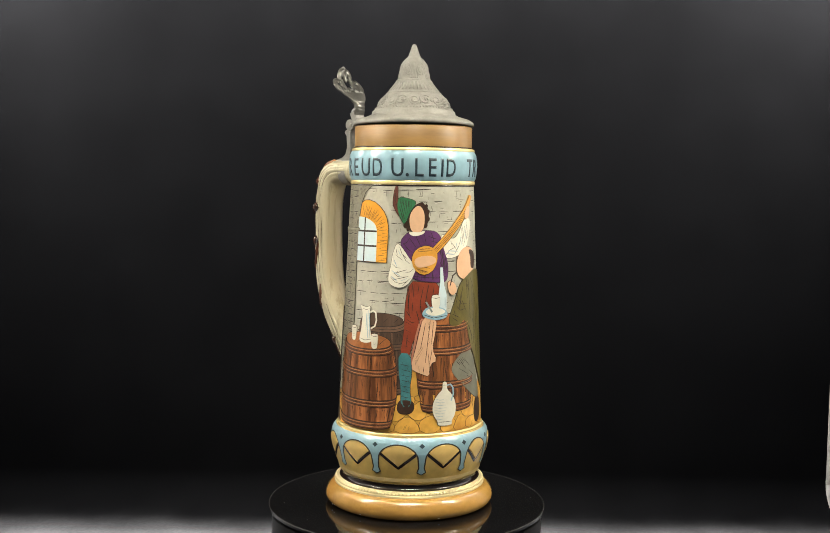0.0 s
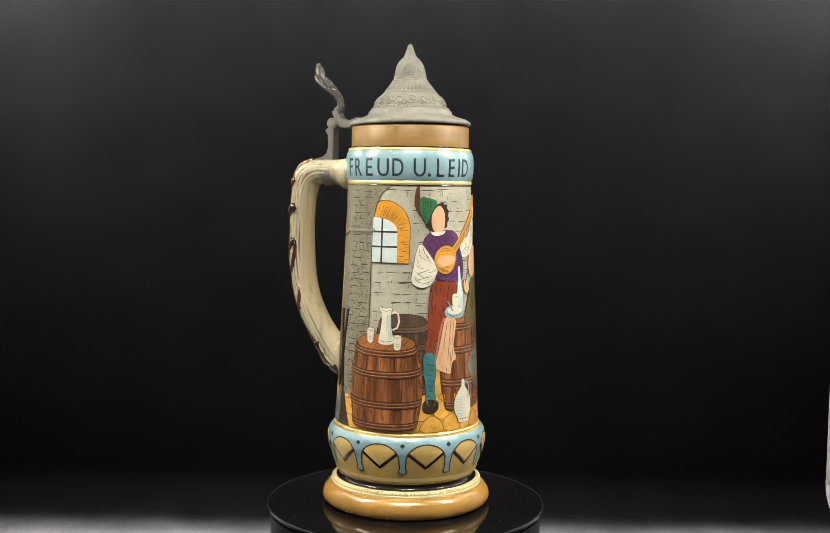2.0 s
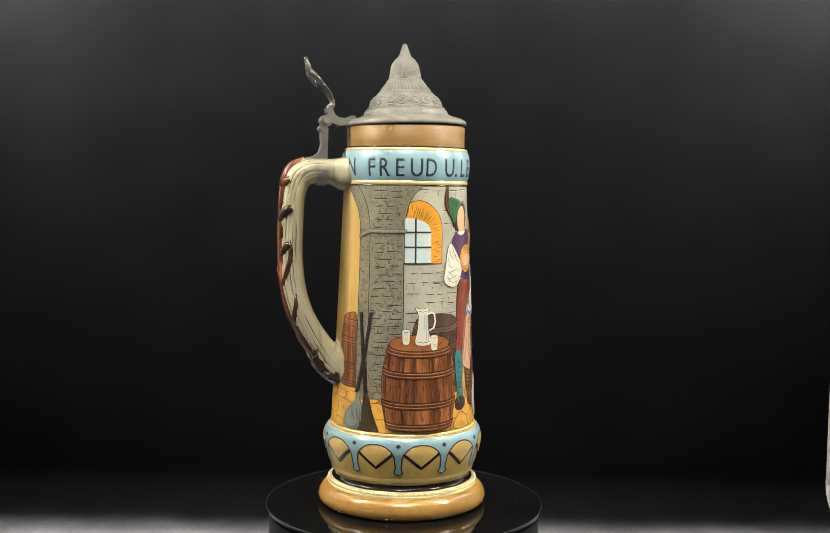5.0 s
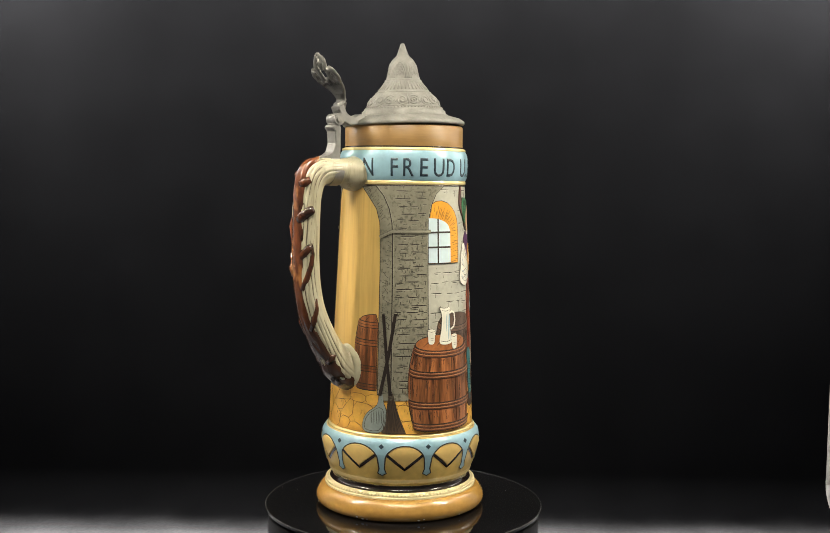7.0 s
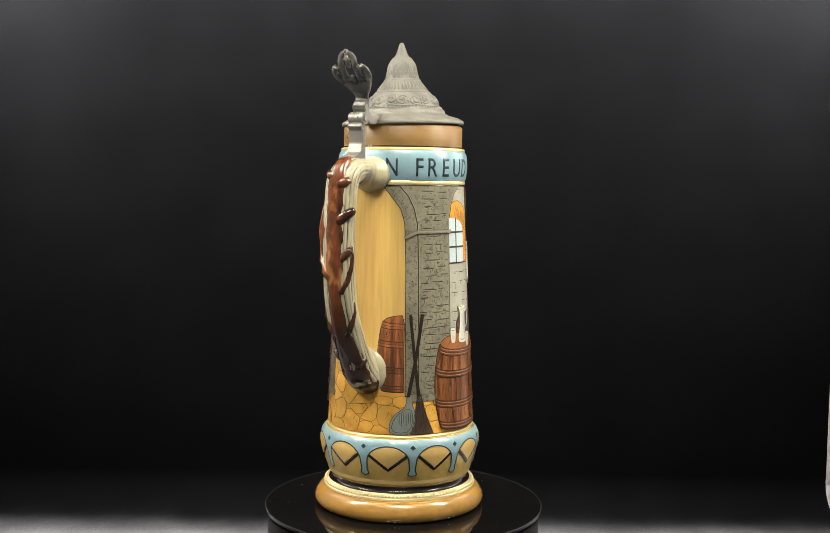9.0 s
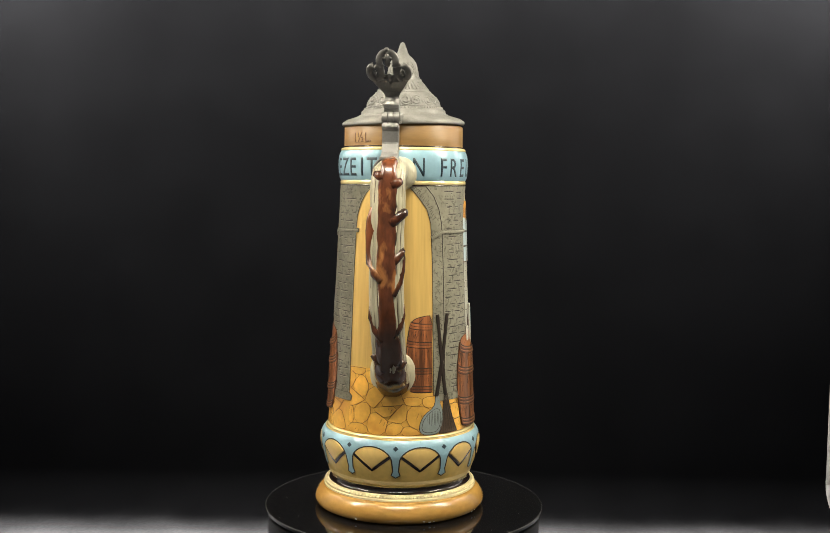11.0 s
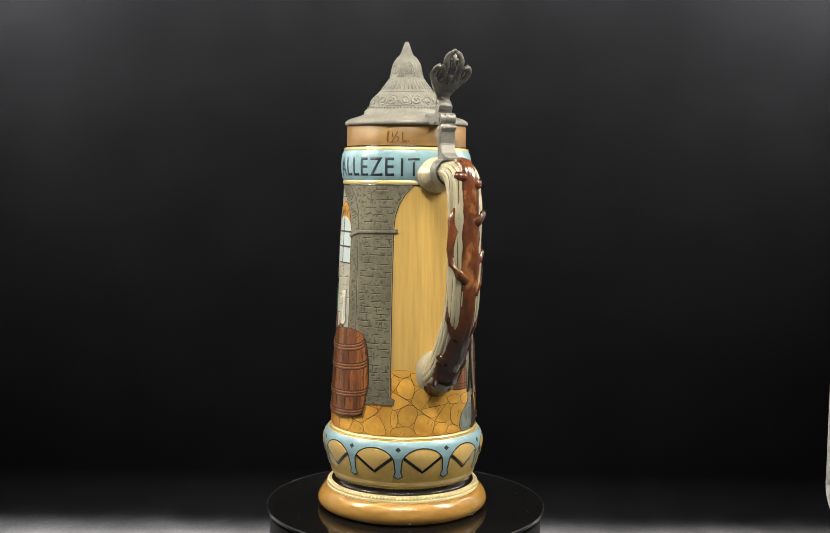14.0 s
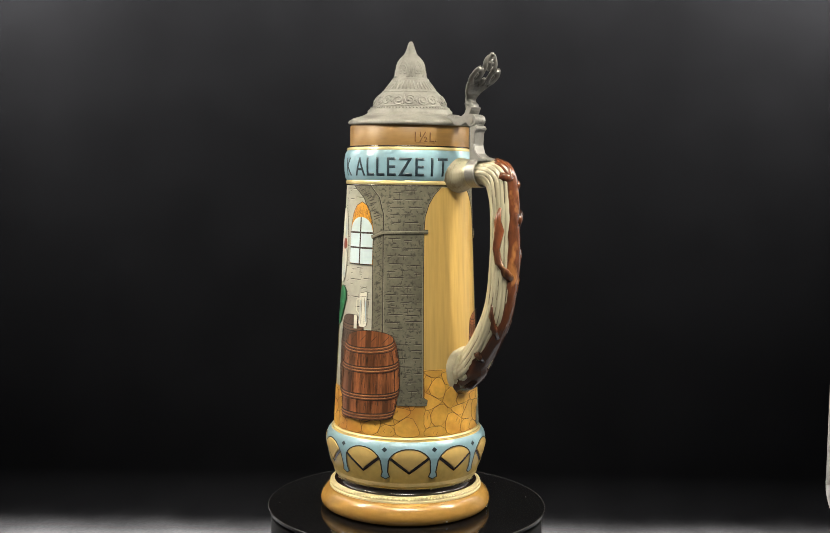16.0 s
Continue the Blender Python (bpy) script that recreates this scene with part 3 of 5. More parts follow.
AMBER = material("amber_glaze", (0.62, 0.30, 0.045), 0.32, var=0.2, scale=60, coat=0.2)
STEEL = material("blue_grey_glaze", (0.22, 0.26, 0.25), 0.35, var=0.2, scale=60, coat=0.2)

WASH = material("blue_wash_glaze", (0.30, 0.42, 0.50), 0.35, var=0.2)
for wood in (WOOD, WOODR):
    flecks(wood, (0.10, 0.034, 0.012), 150, 0.50, 0.66, (1, 1, 0.16))
    uneven(wood, 0.75, 1.35)
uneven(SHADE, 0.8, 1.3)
uneven(COBBLE, 0.85, 1.1)
JOINT = material("dark_joint_glaze", (0.13, 0.055, 0.018), 0.4, var=0.3)
rng = random.Random(7)

# ---- pointed arch ground, paving, pillars
ochre = [(102.5, 66), (102.5, 217), (103.8, 230), (107, 238), (112, 245), (119, 250.5), (152, 250.5), (158, 246), (164, 239.5), (168.5, 234.4), (172, 224), (172.6, 213), (173.4, 190), (173.6, 66)]
part("arch_field", patch(ochre, 0.15, 0.3), YELLOW, stein, "plain yellow-ochre arched field behind the handle")


def paving():
    """Irregular paving stones round the foot of the wall, each clipped out of its neighbours."""
    ground = part("paving", patch([(th, 65.6) for th in range(0, 360, 4)] + [(359.9, 65.6), (359.9, 99)] + [(th, 99) for th in range(356, 172, -4)] + [(172, 99), (154, 99), (152, 115.5), (103, 115.5), (103, 97)] + [(th, 97) for th in range(100, -1, -4)], 0.22, 0.0), COBBLE, stein, "orange-ochre cobbled floor")
    r = random.Random(11)
    seeds = []
    for row in range(5):
        for k in range(23):
            seeds.append(((k + 0.5 * (row % 2) + r.uniform(-0.38, 0.38)) * 360 / 23 * K, 70 + row * 12 + r.uniform(-4, 4)))
    joints = []
    for i, (sx, sy) in enumerate(seeds):
        deg = sx / K
        top = 115 if 104 < deg < 148 else 94.5
        if sy > top + 4:
            continue
        lo_x = max(sx - 20, 103.6 * K) if top > 100 else sx - 20
        poly = [(lo_x, 66.0), (sx + 20, 66.0), (sx + 20, top), (lo_x, top)]
        for j, (ox, oy) in enumerate(seeds):
            if j == i or abs(ox - sx) > 42 or abs(oy - sy) > 42:
                continue
            mx, my, nx, ny = (sx + ox) / 2, (sy + oy) / 2, ox - sx, oy - sy
            ln = math.hypot(nx, ny)
            nx, ny = nx / ln, ny / ln
            mx, my = mx - nx * 0.32, my - ny * 0.32
            out = []
            for a, b in zip(poly, poly[1:] + poly[:1]):
                da, db = (a[0] - mx) * nx + (a[1] - my) * ny, (b[0] - mx) * nx + (b[1] - my) * ny
                if da <= 0:
                    out.append(a)
                if da * db < 0:
                    t = da / (da - db)
                    out.append((a[0] + (b[0] - a[0]) * t, a[1] + (b[1] - a[1]) * t))
            poly = out
            if len(poly) < 3:
                break
        if len(poly) < 3:
            continue
        size = abs(sum(a[0] * b[1] - b[0] * a[1] for a, b in zip(poly, poly[1:] + poly[:1]))) / 2
        if size < 18 or min(math.dist(a, b) for a, b in zip(poly, poly[1:] + poly[:1])) < 0.2:
            poly = [p for p, q in zip(poly, poly[1:] + poly[:1]) if math.dist(p, q) > 0.8]
            if len(poly) < 3 or size < 18:
                continue
        joints.append(loop([(x / K, y) for x, y in chaikin(poly, 1)]))
        part("cobble", patch([(x / K, y) for x, y in chaikin(poly, 1)], 0.60, 0.9, 4), COBBLE, ground)
    marks = []
    for sx, sy in seeds:
        if sy < 96 and r.random() < 0.8:
            for k in range(r.randint(2, 4)):
                x, y = sx / K + k * 1.3 + r.uniform(-2, 2), sy + r.uniform(-1.5, 1.5)
                marks.append([(x, y), (x + r.uniform(0.5, 1.5), y + r.uniform(1.6, 3.6))])
    tagged(part("hatching", strokes(marks, 0.4, 0.72), JOINT, ground), kind="stuff")
    gaps = strokes(joints, 0.6, 0.44, taper=False)
    part("joint_line", gaps, JOINT, ground)


paving()


def dashes(th0, th1, z0, z1, d, seed, step=6.3, fit=None, dens=1.0):
    """Incised strokes that hint at courses of stone: broken bed joints, upright joints and small nicks."""
    r = random.Random(seed)
    lines = []

    def put(ax, az, bx, bz):
        if bx < th1 - 0.4 and ax > th0 + 0.2 and (fit is None or (fit(ax, az) and fit(bx, bz))):
            lines.append([(ax, az), (bx, bz)])

    z = z1 - 1.5
    while z > z0 + 2:
        th = th0 + r.uniform(0.3, 6)
        while th < th1 - 2:
            ln = r.uniform(5.5, 15.0)
            zz, e = z + r.uniform(-0.9, 0.9), min(th + ln, th1 - 0.6)
            if r.random() < dens:
                put(th, zz, e, zz + r.uniform(-0.2, 0.2))
                if r.random() < 0.28:
                    put(th + 1.2, zz - 1.1, th + ln * r.uniform(0.35, 0.6), zz - 1.15)
                if r.random() < 0.55:
                    x = th + (e - th) * r.uniform(0.25, 0.85)
                    put(x, zz, x + r.uniform(-0.15, 0.15), zz - step * r.uniform(0.35, 0.85))
            th += ln + r.uniform(1.5, 5.5)
        for k in range(int((th1 - th0) / 6.5 * dens)):
            x, y = r.uniform(th0 + 0.6, th1 - 4), z - step * r.uniform(0.15, 0.9)
            if r.random() < 0.5:
                put(x, y, x + 0.15, y - r.uniform(1.0, 2.4))
            else:
                put(x, y, x + r.uniform(1.5, 3.6), y + r.uniform(-0.15, 0.15))
        z -= step * r.uniform(0.85, 1.15)
    return lines


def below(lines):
    """Highlight strokes, painted pale just under each incised joint."""
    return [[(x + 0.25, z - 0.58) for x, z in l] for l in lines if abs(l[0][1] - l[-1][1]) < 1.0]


def pillar(stone, label, front, side, seed, tilt):
    body = part("pillar_relief", patch(front, 0.55, 0.3), stone, stein, label)
    part("pillar_return", patch(side, 0.42, 0.25), stone, body)
    lo, hi = min(p[0] for p in front), max(p[0] for p in front)
    core_lo, core_hi = (184.5, 214.0) if lo > 150 else (70.0, 102.5)
    marks = dashes(core_lo + 0.5, core_hi - 0.5, 98, 249, 0.6, seed, 5.6)
    tagged(part("stone_texture", strokes(marks, 0.78, 0.62), INK, body), kind="stuff")
    tagged(part("highlight_line", strokes(below(marks), 0.34, 0.60), HILITE, body), kind="stuff")
    r = random.Random(seed + 1)
    sm = []
    s_lo, s_hi = (173.6, 184.0) if lo > 150 else (60.2, 69.8)
    z = 98
    while z < 214:
        x = r.uniform(s_lo + 0.5, s_hi - 4)
        sm.append([(x, z), (x + r.uniform(2, 5), z + tilt * r.uniform(0.8, 2.6))])
        if r.random() < 0.5:
            x = r.uniform(s_lo + 1, s_hi - 1)
            sm.append([(x, z + 1), (x + 0.2, z + r.uniform(2, 5))])
        z += r.uniform(1.8, 4.2)
    tagged(part("stone_texture", strokes(sm, 0.55, 0.5), INK, body), kind="stuff")
    part("highlight_line", strokes([loop([(x + (0.55 if x < (lo + hi) / 2 else -0.55), z) for x, z in front])], 0.36, 0.60, taper=False), HILITE, body)
    part("edge_line", strokes([loop(front)], 0.62, 0.6, taper=False), INK, body)
    part("edge_line", strokes([loop(side)], 0.58, 0.5, taper=False), INK, body)
    return body


p1 = pillar(PILLARL, "warm grey stone pillar in relief", [(184.6, 95), (184.2, 190), (183.6, 216), (183, 224), (180.3, 234.6), (175.1, 244), (167.5, 251.6), (231.0, 251.6), (222.6, 245.7), (217.9, 237.6), (215, 227), (214.5, 217), (214.2, 192), (214.1, 95)],
            [(184.4, 95), (184.0, 190), (183.3, 216), (182.7, 224), (180.0, 234.6), (174.8, 244), (167.2, 251.4), (153, 250.6), (158, 246), (164, 239.5), (168.5, 234.4), (172, 224), (172.6, 213), (173.4, 190), (173.6, 95)], 21, -1)
p2 = pillar(PILLAR, "dark olive-grey stone pillar in relief", [(70.4, 92), (70.2, 141), (68.2, 217), (68.1, 230), (63.5, 243), (54.2, 251.6), (120, 251.6), (112.5, 245.2), (107.3, 238), (104.0, 229), (103, 218), (102.6, 178), (102.7, 92)],
            [(70.1, 92), (69.9, 141), (67.9, 217), (67.8, 230), (63.2, 243), (53.8, 251.4), (31.5, 251.4), (40, 247), (47, 242), (54.9, 230), (57.9, 216), (60.1, 158), (60.4, 92)], 22, 1)
# arch bricks on the returns
for owner, pts, a, b in ((p1, [(155, 249), (161, 243.5), (166, 238), (170, 232), (172.5, 224)], (6, 3.2), 1), (p2, [(37, 249.3), (45, 245), (51, 239.5), (55.5, 232), (58, 224)], (9, 2.6), -1)):
    ln = []
    for (x0, y0), (x1, y1) in zip(pts, pts[1:]):
        for k in range(4):
            t = k / 4
            x, y = x0 + (x1 - x0) * t, y0 + (y1 - y0) * t
            ln.append([(x + 1.5, y + 0.3), (x + a[0] * rng.uniform(0.5, 0.95), y + a[1] * rng.uniform(0.5, 1.1))])
    part("arch_joint", strokes(ln, 0.62, 0.6), INK, owner)
for owner, stone, lines in ((p1, PILLARL, ([(183, 217.5), (216.6, 217.6)], [(172.4, 213.0), (183, 217.5)])), (p2, PILLAR, ([(106.5, 218.0), (67.6, 217.2)], [(57.2, 213.2), (67.6, 217.2)]))):
    for (a, b) in lines:
        n = math.hypot((b[0] - a[0]) * K, b[1] - a[1])
        nx, nz = -(b[1] - a[1]) / n * 1.25, (b[0] - a[0]) * K / n * 1.25
        quad = [(a[0] + nx / K, a[1] + nz), (a[0] - nx / K, a[1] - nz), (b[0] - nx / K, b[1] - nz), (b[0] + nx / K, b[1] + nz)]
        part("moulding", patch(quad, 1.25, 0.6), stone, owner)
        part("edge_line", strokes([loop(quad)], 0.5, 0.66, taper=False), INK, owner)
        part("highlight_line", strokes([[(a[0], a[1] + 0.35), (b[0], b[1] + 0.35)]], 0.5, 1.3), HILITE, owner)
for owner, stone, quad in ((p1, PILLARL, [(175.8, 96), (199.5, 96), (199.5, 91), (177.5, 91)]), (p2, PILLAR, [(83, 95), (102.8, 95), (106.2, 93), (105.2, 89.2), (83, 89.2)])):
    part("plinth", patch(quad, 1.0, 0.5), stone, owner)
    part("edge_line", strokes([loop(quad)], 0.5, 0.7, taper=False), INK, owner)


# ---- stone wall marks
def clear(th, z):
    return not (214 < th < 250 and 191 < z < 243) and not (28 < th < 60 and 190 < z < 240)


tagged(part("stone_texture", strokes(dashes(215.5, 350, 102, 250, 0.1, 31, 7.4, clear, 0.85), 0.55, 0.12), INK, stein, "short dark incised stone joints"), kind="stuff")
tagged(part("highlight_line", strokes(below(dashes(215.5, 350, 102, 250, 0.1, 31, 7.4, clear, 0.85)), 0.3, 0.11), PALE, stein, "pale highlights painted under the incised joints"), kind="stuff")
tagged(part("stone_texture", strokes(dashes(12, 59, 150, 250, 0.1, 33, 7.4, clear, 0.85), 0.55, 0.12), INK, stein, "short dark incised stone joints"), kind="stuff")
tagged(part("highlight_line", strokes(below(dashes(12, 59, 150, 250, 0.1, 33, 7.4, clear, 0.85)), 0.3, 0.11), PALE, stein, "pale highlights painted under the incised joints"), kind="stuff")


# ---- windows
def window_relief(x0, x1, jamb, z0, spring, crown, seed, arch_to):
    """Arched leaded window: pale panes, dark bars and an orange arch over it."""
    w = part("window_relief", patch(arch_to, 0.5, 0.35), ARCH, stein, "small arched window with orange stone surround")
    part("edge_line", strokes([loop(arch_to)], 0.5, 0.55, taper=False), INK, w)
    mid = (x0 + x1) / 2 if jamb else x0 + (x1 - x0) * 0.40
    rows = [z0, z0 + (spring - z0) * 0.52, spring]
    for a, b in ((x0, mid - 0.45), (mid + 0.45, x1)):
        for lo, hi in zip(rows, rows[1:]):
            part("pane", patch([(a, lo + 0.4), (b, lo + 0.4), (b, hi - 0.4), (a, hi - 0.4)], 0.62, 0.15), PANE, w)
    cx = (x0 + x1) / 2 if jamb else x0 + 2
    hw = (x1 - x0) / 2 if jamb else x1 - cx
    for sgn in (-1, 1):
        arc = []
        for k in range(9):
            x = (x0 + (mid - 0.45 - x0) * k / 8) if sgn < 0 else (mid + 0.45 + (x1 - mid - 0.45) * k / 8)
            u = max(-1, min(1, (x - cx) / hw)) if (x > cx or jamb) else 0
            arc.append((x, spring + 0.4 + (crown - spring - 0.4) * math.sqrt(max(0.0, 1 - u * u)) + 0.25))
        part("pane", patch([(arc[-1][0], spring + 0.4), (arc[0][0], spring + 0.4)][::-1] + arc[::-1], 0.62, 0.12), PANE, w)
    bars = [[(mid, z0), (mid + 0.1, crown)], [(x0, rows[1]), (x1, rows[1])], [(x0, spring), (x1, spring)]]
    part("glazing_bar", strokes(bars, 1.35, 0.74, taper=False), INK, w)
    part("glazing_bar", strokes([[(x0, z0), (x1, z0)]], 0.6, 0.72, taper=False), INK, w)
    r = random.Random(seed)
    ln = []
    if not jamb:
        for k in range(13):
            z = z0 + (k + r.uniform(0.2, 0.8)) * (spring - z0) / 13
            e = r.choice((1, -1))
            xa, xb = (x1 + 0.6, x1 + r.uniform(4, 8.5)) if e > 0 else (x1 + r.uniform(3, 6), x1 + 10.2)
            ln.append([(xa, z), (xb, z + r.uniform(0.2, 1.2))])
    count = 26 if not jamb else 34
    lo, hi = (0.05, 1.62) if not jamb else (0.5, 2.65)
    for k in range(count):
        a = lo + (hi - lo) * (k + r.uniform(0.15, 0.85)) / count
        c, s = math.cos(a), math.sin(a)
        q0, q1 = (0.05, r.uniform(0.3, 0.75)) if k % 2 else (r.uniform(0.2, 0.45), r.uniform(0.75, 0.95))
        ln.append([(cx + (hw + (1.6 if jamb else 10.5) * q) * c, spring + (crown - spring + (10.5 if jamb else 12.5) * q) * s) for q in (q0, q1)])
    part("arch_joint", strokes([l for l in ln if all(p[0] > x0 - 0.5 or jamb for p in l)], 0.36, 0.6), INK, w)


window_relief(214.8, 237.8, False, 193.6, 216.9, 227.3, 41, [(214.6, 193.4), (248.0, 193.4), (248.8, 212), (248.8, 221), (247.4, 227), (244.5, 232), (240.5, 235.7), (235, 239), (228.5, 240.6), (222.5, 240.2), (218.4, 238.2), (215.6, 228)])
window_relief(30.6, 58.2, True, 192.6, 216.2, 227.6, 42, [(30.2, 192.4), (59.2, 192.4), (58.6, 217), (57.3, 224), (54.6, 232), (51, 236.8), (45, 239.2), (38, 236.5), (33, 230.5), (30.6, 222)])


# ---- barrels
def barrel(c, w, z0, z1, sag, d, body_m, hoop_m, head_m, label, head_h=5.5, hoops=(0.05, 0.32, 0.70, 0.965), staves=6, u0=-1.0, u1=1.0, seed=1, tilt=0.0, grain=True, swell=0.0):
    """A cask in relief, of hoops, staves and a head; u runs across it, v up it."""
    r = random.Random(seed)

    def at(u, v):
        half = w * (1 + 0.19 * math.sin(math.pi * min(1, max(0, v))) ** 0.8 - 0.03)
        return (c + half * math.sin(u * math.pi / 2) / 1.0, z0 + (z1 - z0) * v - sag * (1 - abs(u) ** 2.2) * (0.6 + 0.4 * v) + tilt * u)

    def lift(th, z):
        v = min(1.0, max(0.0, (z - z0) / (z1 - z0)))
        return swell * max(0.0, 1 - ((th - c) / (w * 1.16)) ** 2) ** 0.8 * min(1.0, (1 - v) / 0.14)

    us = [u0 + (u1 - u0) * k / 14 for k in range(15)]
    outline = [at(u, 0) for u in us] + [at(u1, k / 10) for k in range(1, 10)] + [at(u, 1) for u in reversed(us)] + [at(u0, k / 10) for k in range(9, 0, -1)]
    ob = part("barrel_relief", patch(outline, d * 0.7, 0.4, lift=lift), hoop_m, stein, label)
    part("edge_line", strokes([loop(outline)], 0.8, d * 0.6, taper=False), INK, ob)
    hh = 0.036
    for a, b in zip(hoops, hoops[1:]):
        lo, hi = a + hh * 1.3, b - hh * 1.3
        cuts = sorted([u0, u1] + [u0 + (u1 - u0) * (k + 0.5 + r.uniform(-0.22, 0.22)) / staves for k in range(staves)])
        for ua, ub in zip(cuts, cuts[1:]):
            if ub - ua < 0.05:
                continue
            e = 0.022
            q = [at(ua + e, lo), at((ua + ub) / 2, lo), at(ub - e, lo), at(ub - e, hi), at((ua + ub) / 2, hi), at(ua + e, hi)]
            part("stave", patch(q, d * (0.95 + 0.1 * r.random()), 0.7, lift=lift), body_m, ob)
    for v in hoops:
        for s in (-1, 1):
            m = v + s * hh * 0.55
            q = [at(u, m - hh * 0.46) for u in us] + [at(u, m + hh * 0.46) for u in reversed(us)]
            q = [(c + (x - c) * 1.012, z) for x, z in q]
            part("hoop", patch(q, d * 1.4, 0.5, lift=lift), hoop_m, ob)
            if hoop_m is WOODD:
                # the hoop's highlight, painted on as a lighter stroke
                part("hoop_highlight", strokes([[at(u, m + hh * 0.1) for u in us[1:-1]]], 0.6, d * 1.4 + 0.05, lift=lift), HOOPLIGHT, ob)
        part("hoop_line", strokes([[at(u, v + k * hh) for u in us] for k in (-1.1, 0, 1.1)], 0.85, d * 1.3, lift=lift), INK, ob)
    if head_h:
        top = [(c + (at(u, 1)[0] - c) * 0.97, at(u, 1)[1] + 0.2) for u in us]
        a, b = at(u0, 1), at(u1, 1)
        rim = [(c + w * 0.94 * math.sin(u * math.pi / 2), (a[1] + b[1]) / 2 + tilt * u + head_h * math.cos(u * math.pi / 2) ** 0.9) for u in reversed(us)]
        head = top + rim[1:-1]
        part("head", patch(head, d * 1.0, 0.5), head_m, ob, "plank head of the cask")
        part("edge_line", strokes([loop(head)], 0.8, d * 0.95, taper=False), INK, ob)
        hz = (a[1] + b[1]) / 2 + head_h * 0.35 - sag * 0.35
        part("plank_joint", strokes([[(c - w * 0.7 + k * w * 0.42, hz - head_h * 0.28), (c - w * 0.45 + k * w * 0.42, hz + head_h * 0.5)] for k in range(4)], 0.4, d * 1.06), INK, ob)
    if grain:
        ln = []
        for k in range(int(95 * (u1 - u0))):
            u = r.uniform(u0 + 0.06, u1 - 0.06)
            i = r.randrange(len(hoops) - 1)
            a, b = hoops[i] + hh * 1.8, hoops[i + 1] - hh * 1.8
            v = r.uniform(a, b)
            ln.append([at(u, v), at(u + r.uniform(-0.01, 0.01), min(b, v + r.uniform(0.03, 0.12)))])
        tagged(part("grain", strokes(ln, 0.4, d * 1.08, lift=lift), INK, ob), kind="stuff")
    return ob


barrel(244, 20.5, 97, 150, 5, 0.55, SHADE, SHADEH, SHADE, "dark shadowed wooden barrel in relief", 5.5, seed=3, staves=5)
barrel(228.6, 26.6, 70.5, 133, 5.6, 1.15, WOOD, WOODD, WOODT, "brown wooden barrel with double hoops in relief", 7.0, seed=4, staves=4, swell=1.2)
barrel(302, 23.5, 83, 151, 4.5, 0.72, WOOD, WOODD, WOODT, "reddish brown wooden barrel in relief", 4.5, seed=5, staves=5)
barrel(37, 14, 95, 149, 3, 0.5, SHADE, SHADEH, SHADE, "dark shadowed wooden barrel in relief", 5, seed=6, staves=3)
barrel(56, 24.5, 80, 136, 5.5, 1.1, WOODR, WOODD, WOODR, "red-brown wooden barrel with an inset head in relief", 7.5, seed=8, staves=4, tilt=2.0, swell=1.2)
barrel(174.5, 20.0, 99, 151, 2.5, 0.35, WOODR, WOODR, WOODR, "reddish barrel half hidden by the pillar", 5.5, u0=-1.0, u1=-0.06, seed=9, staves=3)


def shape(poly, d, mat, label, name="relief_shape", edge=0.7, rounded=2, line=0.42, lines=(), parent=None):
    poly = chaikin(poly, rounded)
    ob = part(name, patch(poly, d, edge), mat, parent or stein, label)
    part("edge_line", strokes([loop(poly)], line + 0.25, d * 0.6 + 0.12, taper=False), INK, ob)
    if lines:
        for line in lines:
            part("crease_line", strokes([line], 0.38, d + 0.06), INK, ob)
    return ob


# ---- vessels on the barrels
jug = shape([(223.6, 160.8), (226.6, 159.8), (230.4, 159.4), (235.0, 160.6), (234.2, 156), (234.0, 150), (235.0, 142), (236.8, 135.6), (236.2, 133.0), (230.5, 132.0), (224.6, 132.8), (223.8, 135.4), (225.6, 142), (226.6, 150), (226.6, 156)], 1.5, WHITE, "white pouring jug in relief", "jug_relief", 1.0, 1, 0.42, [[(226.0, 158.2), (230.4, 157.4), (234.4, 158.4)], [(224.4, 135.4), (230.4, 134.2), (236.2, 135.4)]])
part("jug_handle", strokes([[(234.6, 155.6), (237.4, 157.2), (240.0, 155.6), (240.8, 150), (239.4, 145.4), (235.6, 143.4)]], 1.3, 1.3, taper=False), WHITE, jug)
part("glaze_streak", strokes([[(232.6, 157), (232.9, 136)], [(234.0, 155), (234.6, 136)], [(231.2, 155), (231.0, 142)]], 0.6, 1.62), BLUE, jug)
for x, z in ((216.7, 138.5), (239.6, 133.8)):
    shape([(x - 3.4, z + 5.4), (x, z + 6.0), (x + 3.4, z + 5.4), (x + 2.9, z), (x + 2.5, z - 4.9), (x, z - 5.7), (x - 2.5, z - 4.9), (x - 2.9, z)], 1.5, WHITE, "small white beaker in relief", "cup_relief", 0.7, 1, 0.38, [[(x - 3.0, z + 4.4), (x, z + 3.7), (x + 3.0, z + 4.4)], [(x - 1, z - 1), (x + 1.6, z - 1)], [(x - 0.8, z - 2.4), (x + 1.4, z - 2.4)]])
